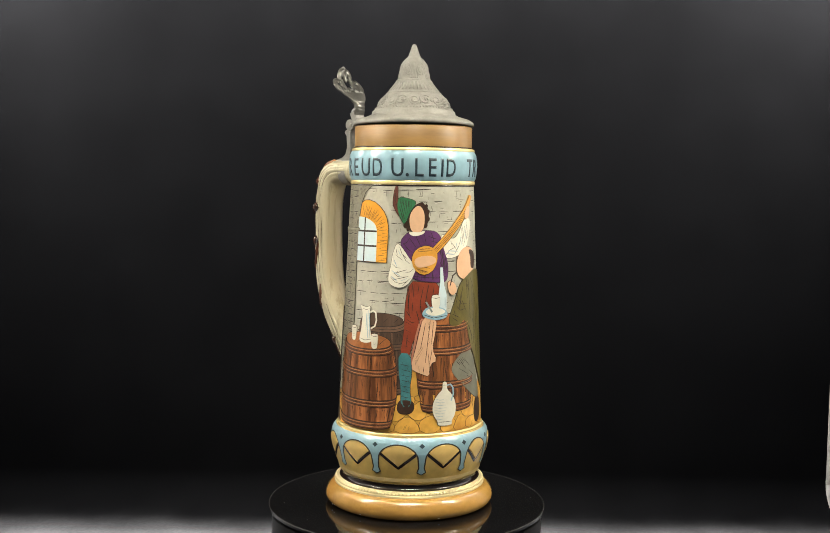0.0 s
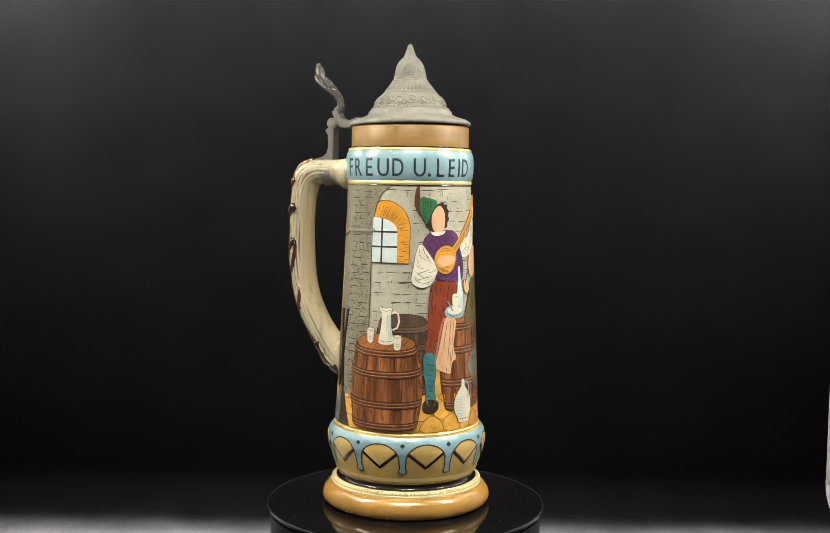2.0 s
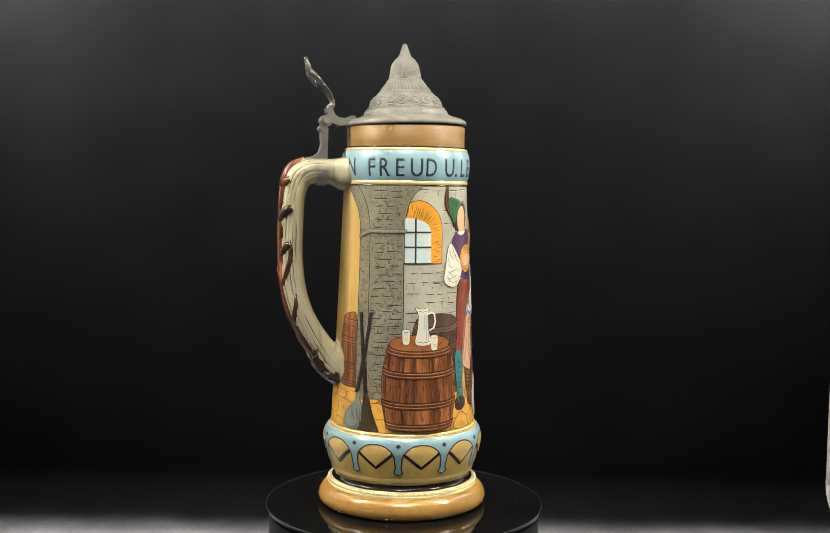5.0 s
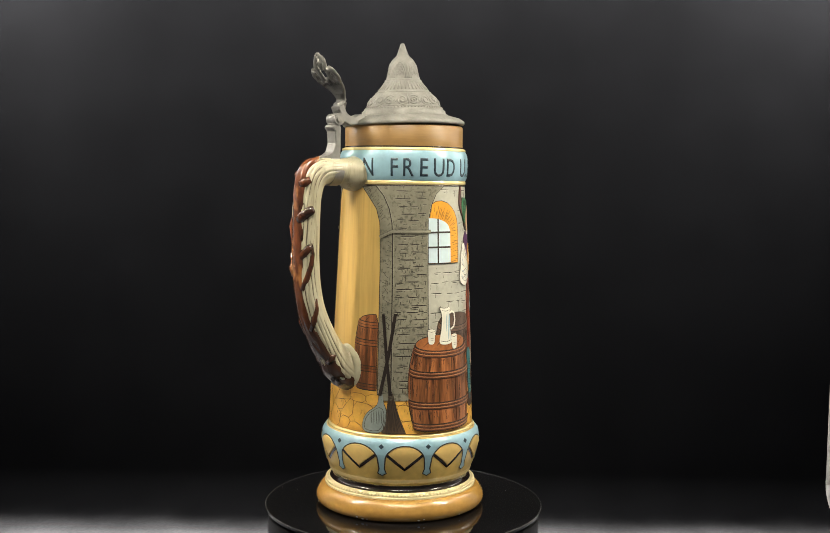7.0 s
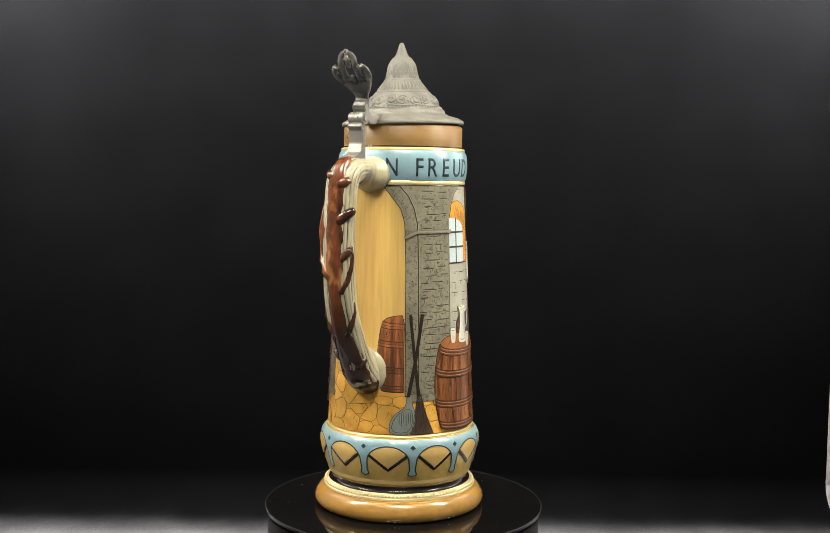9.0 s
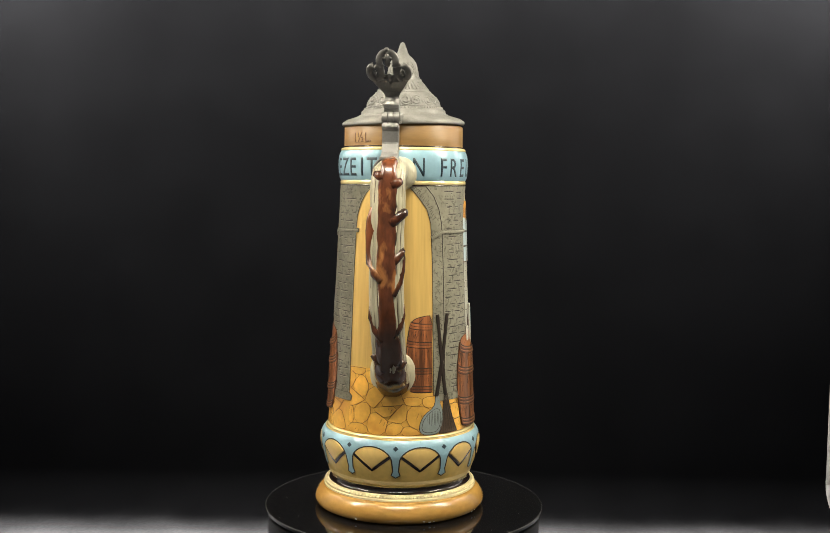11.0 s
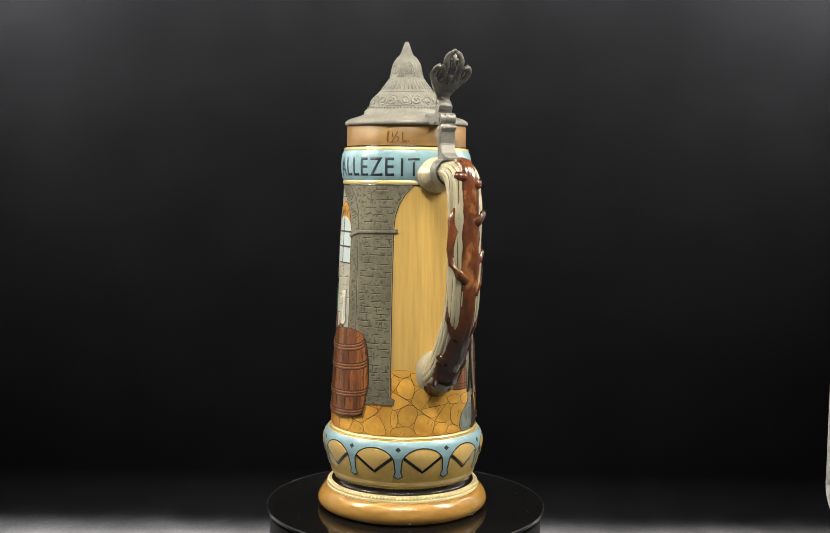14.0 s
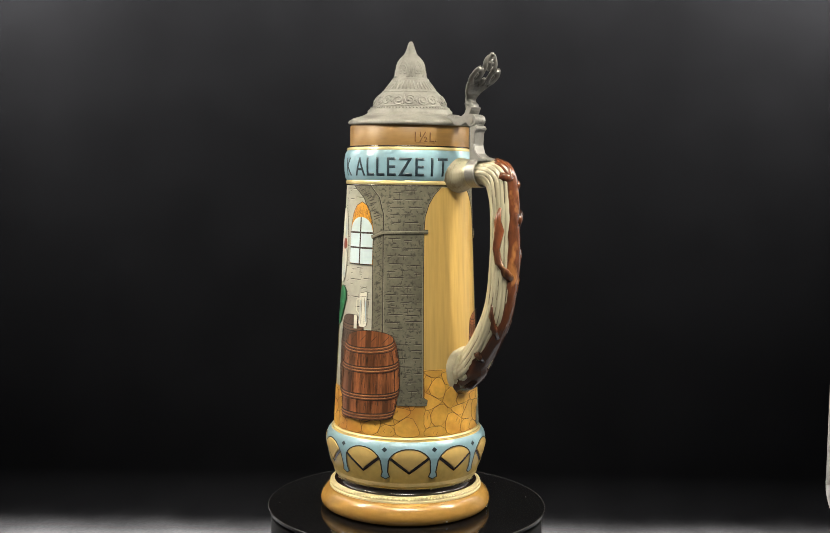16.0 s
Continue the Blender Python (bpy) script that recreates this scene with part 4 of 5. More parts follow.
jug2 = shape([(46.6, 171.0), (51, 171.6), (55.0, 172.6), (54.2, 168), (54.6, 158), (55.6, 147), (51, 145.6), (46.2, 146.4), (47.2, 158)], 0.9, WHITE, "white lidded jug in relief", "jug_relief", 0.5, 1, 0.36, [[(49.4, 168), (49.2, 148)], [(52.2, 168), (52.6, 148)], [(46.8, 168.2), (54.4, 168.8)]])
part("jug_handle", strokes([[(46.8, 166.6), (43.6, 166.2), (43.4, 158), (46.6, 155.4)]], 0.9, 0.8, taper=False), WHITE, jug2)
shape([(41.0, 154), (45.0, 154), (44.6, 144), (41.2, 144)], 1.0, WHITE, "small white beaker in relief", "cup_relief", 0.35, 0, 0.4)

# ---- shovel and broom
shovel = shape([(175.4, 96), (174.8, 88.4), (171.6, 84.8), (166.4, 81.6), (163.0, 76.6), (161.8, 71.4), (162.8, 68), (165.8, 66.4), (171, 66.0), (176.6, 66.6), (179.7, 70), (181.1, 75), (181.3, 81.4), (180.5, 85.4), (178.9, 89), (178.3, 96)], 1.0, STEEL, "grey shovel blade in relief", "shovel_relief", 0.6, 1, 0.5, [[(168.4 + k * 1.35, 80.6 + min(k, 3) * 0.9), (168.6 + k * 1.3, 74.4 - (k % 3))] for k in range(8)] + [[(173.8, 84.8), (168.2, 81.2), (164.8, 76.4), (163.6, 71.6), (164.4, 69.2), (166.6, 68), (171, 67.6), (175.6, 68.4), (178.2, 71.4), (179.4, 75.6), (179.6, 81), (178.4, 84.4), (176, 85.6), (173.8, 84.8)]])
part("shovel_handle", patch([(186.0, 156.4), (188.6, 156.2), (183.6, 125), (177.4, 94.5), (174.6, 94.5), (181.0, 125)], 1.3, 0.5), STICK, shovel)
broom = shape([(182.6, 96), (186.4, 96), (188.6, 86), (191.6, 77), (196.2, 66.6), (178.0, 66.4), (180.8, 78), (182.4, 88)], 1.0, BIRCH, "brown birch broom in relief", "broom_relief", 0.6, 0, 0.5)
part("broom_handle", patch([(176.2, 155.8), (178.6, 155.8), (181.8, 125), (185.6, 95), (182.9, 95), (179.4, 125)], 1.5, 0.5), STICK, broom)
part("bristle", strokes([[(183 + k * 0.27, 94 - (k % 3) * 3), (179.0 + k * 1.15, 67.2 + (k % 2) * 1.4)] for k in range(15)] + [[(182.8, 93.4), (186.2, 93.0)], [(182.6, 91.6), (186.6, 91.2)]], 0.32, 1.08), INK, broom)

# ---- coloured plain shapes of the scene
shape([(254.2, 251.2), (257.0, 251.4), (256.6, 243), (259.0, 235), (261.4, 229), (258.2, 228.4), (252.8, 236), (252.4, 241)], 0.95, PLUME, "dark red-brown plume shape in relief", lines=[[(255.4, 250), (254.6, 241), (258, 231)], [(255.0, 246), (253.4, 243.6)], [(254.6, 241.6), (253.0, 239)], [(255.2, 238), (254.0, 235.4)], [(255.2, 243), (256.6, 241.4)], [(256.2, 236.6), (258, 235.6)]])
shape([(257.8, 243.2), (265, 242.4), (274.4, 239.8), (268, 233), (264.2, 224), (262.2, 223), (257.6, 231), (256.4, 238)], 1.15, GREEN, "green pointed shape in relief", lines=[[(259 + k * 2.4, 240.5), (262.5 + k * 1.5, 229 + k * 1.2)] for k in range(5)])
shape([(262.6, 224), (265, 231), (272, 237), (278.4, 239.6), (280.4, 237), (283.0, 238), (282.6, 234.4), (285.0, 233), (283.4, 229.6), (285.2, 226.6), (282.6, 224.4), (282.8, 221), (279, 220), (270, 216.6), (267.4, 219), (265.4, 217.4), (265.2, 220.6), (262.4, 220.4)], 0.7, BROWNH, "dark brown ragged shape in relief", edge=0.5, rounded=1, lines=[[(281, 236), (282, 231)], [(282, 228), (281.6, 224)], [(266, 226), (267.4, 220)]])
shape([(267.4, 231), (274.7, 238), (279.8, 233.4), (280.6, 226), (279.4, 219.4), (277, 217), (271, 216.2), (267.4, 221)], 1.0, PEACH, "plain peach oval shape in relief", edge=0.9)
shape([(294, 216.6), (302, 213.2), (309, 211.6), (316, 218), (321, 226), (329, 228.4), (333.6, 223), (324, 203), (309, 197.6), (298, 197)], 0.75, WHITE, "white rounded shape in relief", lines=[[(306, 209), (312, 203)], [(318, 220), (320, 206)], [(322, 222), (326, 210)]])
shape([(265.6, 216.8), (273, 217.6), (281, 218.6), (293.4, 217.4), (297.6, 205), (302.4, 192.6), (301.2, 180.2), (293.4, 179), (268.4, 181.6), (271, 190), (266, 201), (258.6, 209)], 0.85, PURPLE, "purple shape in relief", lines=[[(280, 216), (282, 208)], [(296, 204), (299, 186)], [(272, 185), (275, 181.6)], [(280, 186), (281, 181)], [(288, 185), (288.5, 180.4)], [(262, 209), (268, 203)]])
shape([(265.8, 216.8), (271, 213.6), (279.8, 215.6), (281, 218.8), (276, 216.8), (270, 217.4)], 1.05, WHITE, "white collar shape in relief", edge=0.3)
shape([(257.2, 209.8), (263, 203.8), (268, 197), (273.8, 190.4), (271, 184), (267.4, 178), (259.6, 174.6), (251.4, 177.6), (249.6, 182), (252.2, 191), (253.4, 200.6)], 1.1, WHITE, "white billowing shape in relief", lines=[[(255, 186), (266, 189)], [(254, 181), (267, 184)], [(256, 200), (262, 196)], [(259, 178), (266, 180)]])
shape([(267.8, 180.6), (281, 179.4), (293.6, 179), (292, 166), (286, 160), (280, 146), (271.6, 137), (268.4, 122.6), (261, 123.8), (264.4, 142), (264.6, 162)], 0.95, RED, "rust-red tapering shape in relief", rounded=1, lines=[[(268, 176), (267, 160)], [(272, 178), (271.4, 168)], [(284, 177), (281, 164)], [(267, 140), (266, 130)]])
shape([(260.2, 126.6), (269.6, 126.2), (271.0, 112), (269.2, 100), (271.2, 86), (262.6, 86), (262.6, 100), (260.6, 112)], 1.05, TEAL, "teal shape in relief", rounded=1, lines=[[(262 + (k % 2), 118 - k * 4), (269.6, 116.6 - k * 4)] for k in range(7)])
shape([(261.2, 91), (271.4, 91), (273.4, 85), (270, 80.6), (262, 80.4), (259.6, 84)], 1.05, BROWNH, "black rounded shape in relief", edge=0.8)
lute = shape([(269.8, 199.5), (274.3, 205), (282.1, 207.4), (288.6, 205), (292.2, 199.4), (289.4, 190), (282.2, 185), (274.5, 186.4), (270, 192.7)], 1.45, AMBER, "amber lute in relief", "lute_relief", 0.9, 1, 0.55, [[(273, 190), (283, 187.4)], [(272, 193), (285, 190)], [(274, 203), (279, 205)]])
part("lute_neck", patch([(286.2, 204), (291.2, 201.2), (326.4, 232), (335.4, 244), (332, 244.8), (322.6, 235.6)], 1.35, 0.5), AMBER, lute)
part("edge_line", strokes([[(286.4, 204.4), (322.6, 236), (332, 245.2)], [(291.4, 200.8), (326.6, 231.6), (335.8, 244)], [(289, 202.6), (325, 234)]], 0.45, 1.05), INK, lute)
shape([(271, 196), (277, 199.4), (287, 199.6), (290.6, 197), (289.4, 193.6), (280, 191), (274, 190.4)], 1.75, PEACH, "plain peach rounded shape in relief", edge=0.6)
shape([(321, 231), (326, 237), (330.4, 236), (328.4, 228), (323, 226)], 1.55, PEACH, "plain peach rounded shape in relief", edge=0.5)
shape([(312.6, 199), (320, 205.2), (330, 205.8), (338.6, 199.6), (337, 189), (330, 182), (320, 180.6), (313, 183), (310.4, 190)], 0.95, PEACH, "plain peach oval shape in relief", edge=0.9)
shape([(327, 203), (333, 203.4), (339.4, 199), (337.4, 188), (330.6, 189), (331, 197)], 1.1, BROWNH, "dark brown curved shape in relief", edge=0.5)
shape([(336, 188), (326, 184.4), (315, 178.6), (309, 166), (301.2, 150), (305, 145.6), (312.6, 145.4), (321, 152), (326.6, 130), (340, 108), (350, 92), (356, 92), (356, 186)], 1.05, LOVAT, "olive green mantle shape in relief", edge=0.9, lines=[[(318, 176), (314, 160)], [(326, 180), (328, 150)], [(316, 166), (322, 156)], [(334, 170), (333, 130)]])
shape([(323, 130), (312, 123), (304, 115.4), (305, 109.4), (318, 98), (333, 88), (342, 87.6), (336, 108), (331, 122)], 1.0, GREY, "grey-green shape in relief", edge=0.8, lines=[[(314, 118), (320, 112)], [(312, 113), (322, 108)], [(318, 120), (325, 114)]])
shape([(333, 88), (341.4, 88), (345, 76), (338, 68), (331, 70)], 0.95, BROWNH, "black rounded shape in relief", edge=0.6)
shape([(12, 174), (21, 175), (28.4, 169.4), (24, 158), (14, 144), (5, 144)], 0.9, GREEN, "green shape in relief", edge=0.8)
shape([(8, 232), (18, 236), (24, 222), (25, 200), (22, 178), (8, 176)], 0.8, WHITE, "white rounded shape in relief", edge=0.8)
shape([(15, 210), (22, 212), (25, 204), (16, 202)], 1.0, RED, "rust-red shape in relief", edge=0.5)
# table cloth, plate, bottle, mug
part("paving_rise", patch([(266, 92), (290, 92), (286, 112), (280, 121), (272, 119), (268, 108)], 0.3, 0.2), COBBLE, stein, "orange-ochre floor glimpsed behind the cloth")
shape([(277.4, 153), (281.6, 151.4), (277, 134), (273.4, 119.6), (268.8, 116.0), (271.4, 131), (274.4, 144)], 0.98, PINK, "shaded back fold of a pink cloth in relief", "cloth_relief", 0.4, 1, 0.42, [[(278.4, 149), (273.4, 124)], [(276, 142), (271.6, 122)]])
shape([(280, 156), (291.2, 152), (289.2, 140), (286.8, 129.6), (291, 120.4), (285.4, 118.6), (284.6, 108.6), (279.6, 110.4), (274.6, 112.2), (269.6, 115.0), (274.4, 132)], 1.15, PEACH, "pale pink folded cloth in relief", "cloth_relief", 0.7, 1, 0.42, [[(285.4, 151), (283.2, 134), (281.4, 119)], [(281.4, 149), (277.6, 130)], [(288, 150), (286.4, 133)], [(284, 126), (284.8, 111)], [(279.6, 116), (280.4, 111)], [(276.2, 117), (276.6, 112.6)]])
shape([(278.8, 157.2), (282, 160.6), (288, 161.6), (296, 160.4), (300.6, 157.2), (300.2, 153.4), (295, 151.4), (288, 151.2), (281.6, 152.8), (279, 154.6)], 1.3, BLUE, "pale blue plate in relief", "plate_relief", 0.5, 1, 0.42, [[(279.6, 155.4), (288, 152.8), (300, 154.4)]])
shape([(280.6, 157.6), (285, 160.2), (291, 160.4), (297.6, 158.8), (298.6, 156.6), (292, 154.4), (285, 154.6)], 1.5, WHITE, "white hollow of a plate in relief", "plate_relief", 0.4, 1, 0.36)
shape([(281.2, 164.6), (282.4, 165.2), (287.4, 157.6), (286.2, 156.8)], 1.62, STEEL, "grey knife on a plate in relief", "knife_relief", 0.2, 0, 0.3)
shape([(286.2, 169.4), (290, 170.4), (293.8, 169.4), (293.4, 160.6), (290, 159.6), (286.8, 160.6)], 1.7, WHITE, "white mug in relief", "mug_relief", 0.5, 1, 0.4, [[(286.8, 168.2), (290, 167.4), (293.2, 168.2)]])
shape([(294.2, 190.6), (296.4, 190.6), (297.6, 178), (300, 170), (299.6, 158), (292.6, 158), (292.6, 170), (294.2, 180)], 1.25, PANE, "pale glass bottle in relief", "bottle_relief", 0.4, 0, 0.45)
shape([(301, 181), (308, 179), (311, 173), (306, 168.6), (301.6, 172)], 1.4, PEACH, "plain peach rounded shape in relief", edge=0.6)
part("pipe_relief", strokes([[(303, 176), (306, 184), (310.6, 187)]], 1.0, 1.5), INK, stein, "thin dark pipe in relief")
flagon = shape([(295.6, 104.2), (299.6, 104.2), (299.3, 98.4), (302.8, 95.6), (306.4, 90.6), (307.8, 84.6), (306.8, 78.6), (303.4, 74.4), (303.8, 71.4), (297.4, 70.8), (291.2, 71.4), (291.6, 74.4), (288.2, 78.6), (287.0, 84.6), (288.4, 90.6), (292.2, 95.6), (295.9, 98.4)], 1.35, WHITE, "white stoneware flagon in relief", "flagon_relief", 1.4, 2, 0.42, [[(295.8, 101.6), (299.4, 101.6)], [(291.8, 73.8), (303.2, 73.8)]])
part("glaze_streak", strokes([[(288.6 + abs(k - 3.5) * 0.35, 91.4 - k * 2.1), (293.4, 90.6 - k * 2.1), (298.6 - abs(k - 3) * 0.6, 90.8 - k * 2.1)] for k in range(8)], 0.32, 1.46), WASH, flagon)
part("flagon_handle", strokes([[(299.4, 101.4), (302.6, 102), (304.8, 99.4), (305.2, 94.6), (303.2, 89.4)]], 1.2, 1.5, taper=False), BLUE, flagon)


# ---- fine drawn folds, hatching and strings
FINE = [
    (1.16, 0.4, [[(252.4, 183), (256, 179.6), (261, 178.4)], [(254.4, 186.6), (258.6, 183.6), (264, 183.4)], [(253.6, 193), (256.6, 190.4), (260.4, 190)], [(259.4, 206), (261.4, 201), (265.4, 197.4)], [(256.4, 204.6), (257.6, 199.4)], [(262.4, 176.8), (265.4, 179.8), (269.2, 183)], [(264.6, 186.6), (268.4, 187.4), (271, 189.4)], [(262, 200.6), (264.6, 196), (268, 193.4)], [(254.6, 198), (255, 194)], [(258, 187.6), (259.4, 186.4)]]),
    (0.80, 0.4, [[(299.6, 199.4), (304, 203.6), (309.6, 205.4)], [(309, 200.4), (314, 206), (317.6, 213)], [(318.6, 222.4), (320.6, 215), (322, 208.6)], [(325, 224.6), (326.4, 217.6), (326.2, 211.6)], [(297, 212), (301.6, 208.6)], [(305, 210.4), (306.4, 206.4)]]),
    (0.92, 0.42, [[(272.6, 214.6), (276, 208.6), (277.4, 206.8)], [(286, 217), (288.4, 212), (288.6, 207.6)], [(262, 207.4), (265.4, 209.6), (268.6, 213.6)], [(291.4, 208), (294.4, 203.4), (296, 197.6)], [(293.4, 196), (296.4, 190.6), (297, 184)], [(270, 184.4), (280, 183.2), (292.6, 182.8), (300.4, 184)]]),
    (1.02, 0.42, [[(284, 178), (282.4, 170.6), (282.8, 163.6)], [(279.6, 176), (277.4, 166), (277.6, 156)], [(268.4, 172), (267.4, 163.4), (268.4, 155)], [(271, 165), (270.4, 156)], [(266.4, 136.4), (269.6, 134.2)], [(266.2, 152), (270.4, 149.4), (273.4, 150)]]),
    (1.12, 0.42, [[(310.4, 160.6), (314.6, 157.4), (320, 158.4)], [(312, 166.4), (316.4, 162), (322.6, 162)], [(322, 182), (326.4, 172), (327.4, 160)], [(329, 182.4), (334.4, 174), (336.4, 162)], [(322.4, 148), (328, 140), (330.6, 130)], [(331.6, 150), (336, 138), (337.4, 124)], [(307.4, 158), (309, 152)]]),
    (0.92, 0.45, [[(268.6 + k * 3.1, 181.4 + (k % 3) * 0.5), (269.4 + k * 3.0, 187.5 - (k % 2) * 2.2)] for k in range(8)] + [[(294 + k * 1.7, 205 - k * 2), (296.5 + k * 1.5, 190 - k * 1.2)] for k in range(4)] + [[(264, 206), (270, 202)], [(268, 212), (273, 206)], [(284, 214), (291, 212)], [(286, 210.5), (293, 209)]]),
    (1.02, 0.5, [[(268, 178), (266.6, 170)], [(270.6, 178.6), (270.2, 172)], [(276, 178), (275, 171)], [(288.5, 176), (287.2, 167)], [(266, 158), (269.5, 153)], [(265.6, 150), (270, 147.4)], [(265.4, 144), (269.4, 142)], [(265, 138), (268.6, 137)], [(264, 132), (267.8, 131)], [(277, 162), (279.6, 152)], [(274, 158), (277, 148)]]),
    (1.17, 0.38, [[(277.6 - k * 0.55, 132 - k * 1.3), (279.6 - k * 0.7, 129.4 - k * 1.5)] for k in range(9)] + [[(283.6, 148 - k * 3), (284.8, 150 - k * 3)] for k in range(6)] + [[(278.4, 151), (274.6, 137)], [(286.9, 129), (284.8, 118.4)]]),
    (1.12, 0.5, [[(312, 171), (309.4, 162)], [(316, 172), (313, 158)], [(306, 152), (311.6, 149)], [(305.6, 155), (313, 152)], [(323, 178), (324, 166)], [(331, 176), (330, 160)], [(325, 146), (330, 136)], [(338, 166), (339, 140)], [(343, 160), (343, 120)], [(328, 128), (336, 116)]]),
    (1.07, 0.42, [[(309 + k * 1.6, 119 + k * 0.6), (313 + k * 1.6, 115.4 + k * 0.4)] for k in range(5)] + [[(318, 104), (326, 99.6)], [(321, 107), (329, 103)], [(324, 111), (331, 106)]]),
    (1.42, 0.36, [[(288.2 + k * 0.9, 203.6 - k * 0.7), (324.0 + k * 0.9, 234.4 - k * 0.7)] for k in range(3)]),
    (1.53, 0.36, [[(274 + k * 1.4, 189.6 - k * 0.5), (277.2 + k * 1.5, 186.8 + k * 0.1)] for k in range(5)] + [[(276, 204.2), (285, 205)], [(275, 202.6), (287, 203.4)]]),
    (1.22, 0.45, [[(259.4 + k * 1.3, 241.4 - k * 0.2), (260.2 + k * 1.2, 238 - k * 0.4)] for k in range(7)] + [[(258.6, 236), (262, 226)], [(260.4, 236), (263, 227)]]),
    (1.16, 0.42, [[(263 + (k * 37 % 7), 120 - k * 2.3), (263.8 + (k * 37 % 7), 118.6 - k * 2.3)] for k in range(13)]),
]
for d, w, lines in FINE:
    tagged(part("fine_line", strokes(lines, w, d), INK, stein), kind="stuff")


# ---------------------------------------------------------------- frieze of arches
COLS = [7, 41, 75.2, 109.7, 144.3, 179.2, 212, 245.2, 278.6, 311.6, 341]
for i, c in enumerate(COLS):
    left, right = COLS[i - 1] - (360 if i == 0 else 0), COLS[(i + 1) % 11] + (360 if i == 10 else 0)
    a1, a2 = (left + c) / 2, (right + c) / 2
    h1, h2 = (c - left) / 2 - 2.6, (right - c) / 2 - 2.6
    arc1 = [(a1 + h1 * math.sin(t), 46.5 + 11.6 * math.cos(t)) for t in [k * math.pi / 2 / 8 for k in range(9)]]
    arc2 = [(a2 - h2 * math.sin(t), 46.5 + 11.6 * math.cos(t)) for t in [k * math.pi / 2 / 8 for k in range(8, -1, -1)]]
    foot = [(c - 2.0, 40), (c - 3.2, 36.4), (c, 34.4), (c + 3.2, 36.4), (c + 2.0, 40)]
    poly = [(a1, 62.6)] + arc1 + foot + arc2 + [(a2, 62.6), (c, 62.6)]
    panel = part("spandrel", patch(poly, 0.35, 0.35, 3.0, 2.4), BLUE, stein, "pale blue spandrel between arches")
    part("edge_line", strokes([arc1 + foot + arc2], 0.85, 0.42, taper=False), INK, panel)
    part("lozenge", patch([(c, 59.2), (c + 2.0, 57.3), (c, 55.4), (c - 2.0, 57.3)], 0.5, 0.2), INKBLUE, panel)
    hv = h2 - 1.8
    dome = [(a2 - hv * 0.93, 51.6)] + [(a2 - h2 * 0.93 * math.sin(t), 46.5 + 10.8 * math.cos(t)) for t in [radians(62 - k * 15.5) for k in range(9)]] + [(a2 + hv * 0.93, 51.6), (a2, 41.6)]
    part("dome_panel", patch(dome, 0.75, 0.7, 3.0, 2.4), DOME, panel)
    part("chevron", strokes([[(a2 - hv - 0.6, 51.0), (a2, 39.6), (a2 + hv + 0.6, 51.0)]], 2.0, 0.2, taper=False), DARK, panel)


part("gold_band", strokes([[(th, 29.6) for th in range(0, 361, 4)]], 3.0, 0.16, taper=False), PALEGOLD, stein, "pale gold band under the arches")


# ---- worn chips on the foot ring and blue shading on the white pieces
CHIP = material("bare_clay_chip", (0.75, 0.70, 0.60), 0.6, var=0.1)
for th, z, size in ((163.5, 3.0, 1.1), (167.5, 2.2, 1.4), (170.5, 2.4, 0.8), (205, 2.6, 1.2), (208.5, 3.0, 0.8), (236, 2.6, 0.7), (118, 2.8, 1.0), (290, 2.5, 0.9)):
    bm = bmesh.new()
    a = radians(th)
    r = float(np.interp(z, (0.6, 2.6, 5.5), (63.5, 66.0, 67.0)))
    m = Matrix.Translation((r * math.cos(a) / 1000, r * math.sin(a) / 1000, z / 1000)) @ Matrix.Rotation(a, 4, "Z") @ Matrix.Diagonal((0.25, 1.0, 0.6, 1))
    bmesh.ops.create_icosphere(bm, subdivisions=1, radius=size / 1000, matrix=m)
    for v in bm.verts:
        v.co += Vector((rng.uniform(-1, 1), rng.uniform(-1, 1), rng.uniform(-1, 1))) * 0.0001
    part("chip", bm, CHIP, stein)
for d, lines in ((1.17, [[(252.5, 184), (258, 180)], [(253, 188), (260, 184.4)], [(255, 196), (257.4, 191)], [(261, 180.6), (266, 182.4)], [(258.4, 203), (260.4, 199.6)]]),
                 (0.82, [[(300, 201), (309, 200)], [(302, 203), (313, 202.4)], [(322, 219), (324.6, 211)], [(316, 214), (318, 207)], [(311, 209), (312.4, 204)]]),
                 (0.96, [[(48, 166), (47.8, 150)], [(53.6, 166), (54.2, 150)]]),
                 (0.87, [[(19, 226), (21, 206)], [(21.6, 222), (22.6, 200)], [(16, 200), (18, 182)], [(20, 196), (20.6, 182)]]),
                 (1.32, [[(293.6, 168), (293.6, 160)], [(298.4, 168), (298.4, 160)]])):
    part("shading_line", strokes(lines, 0.7, d), WASH, stein)


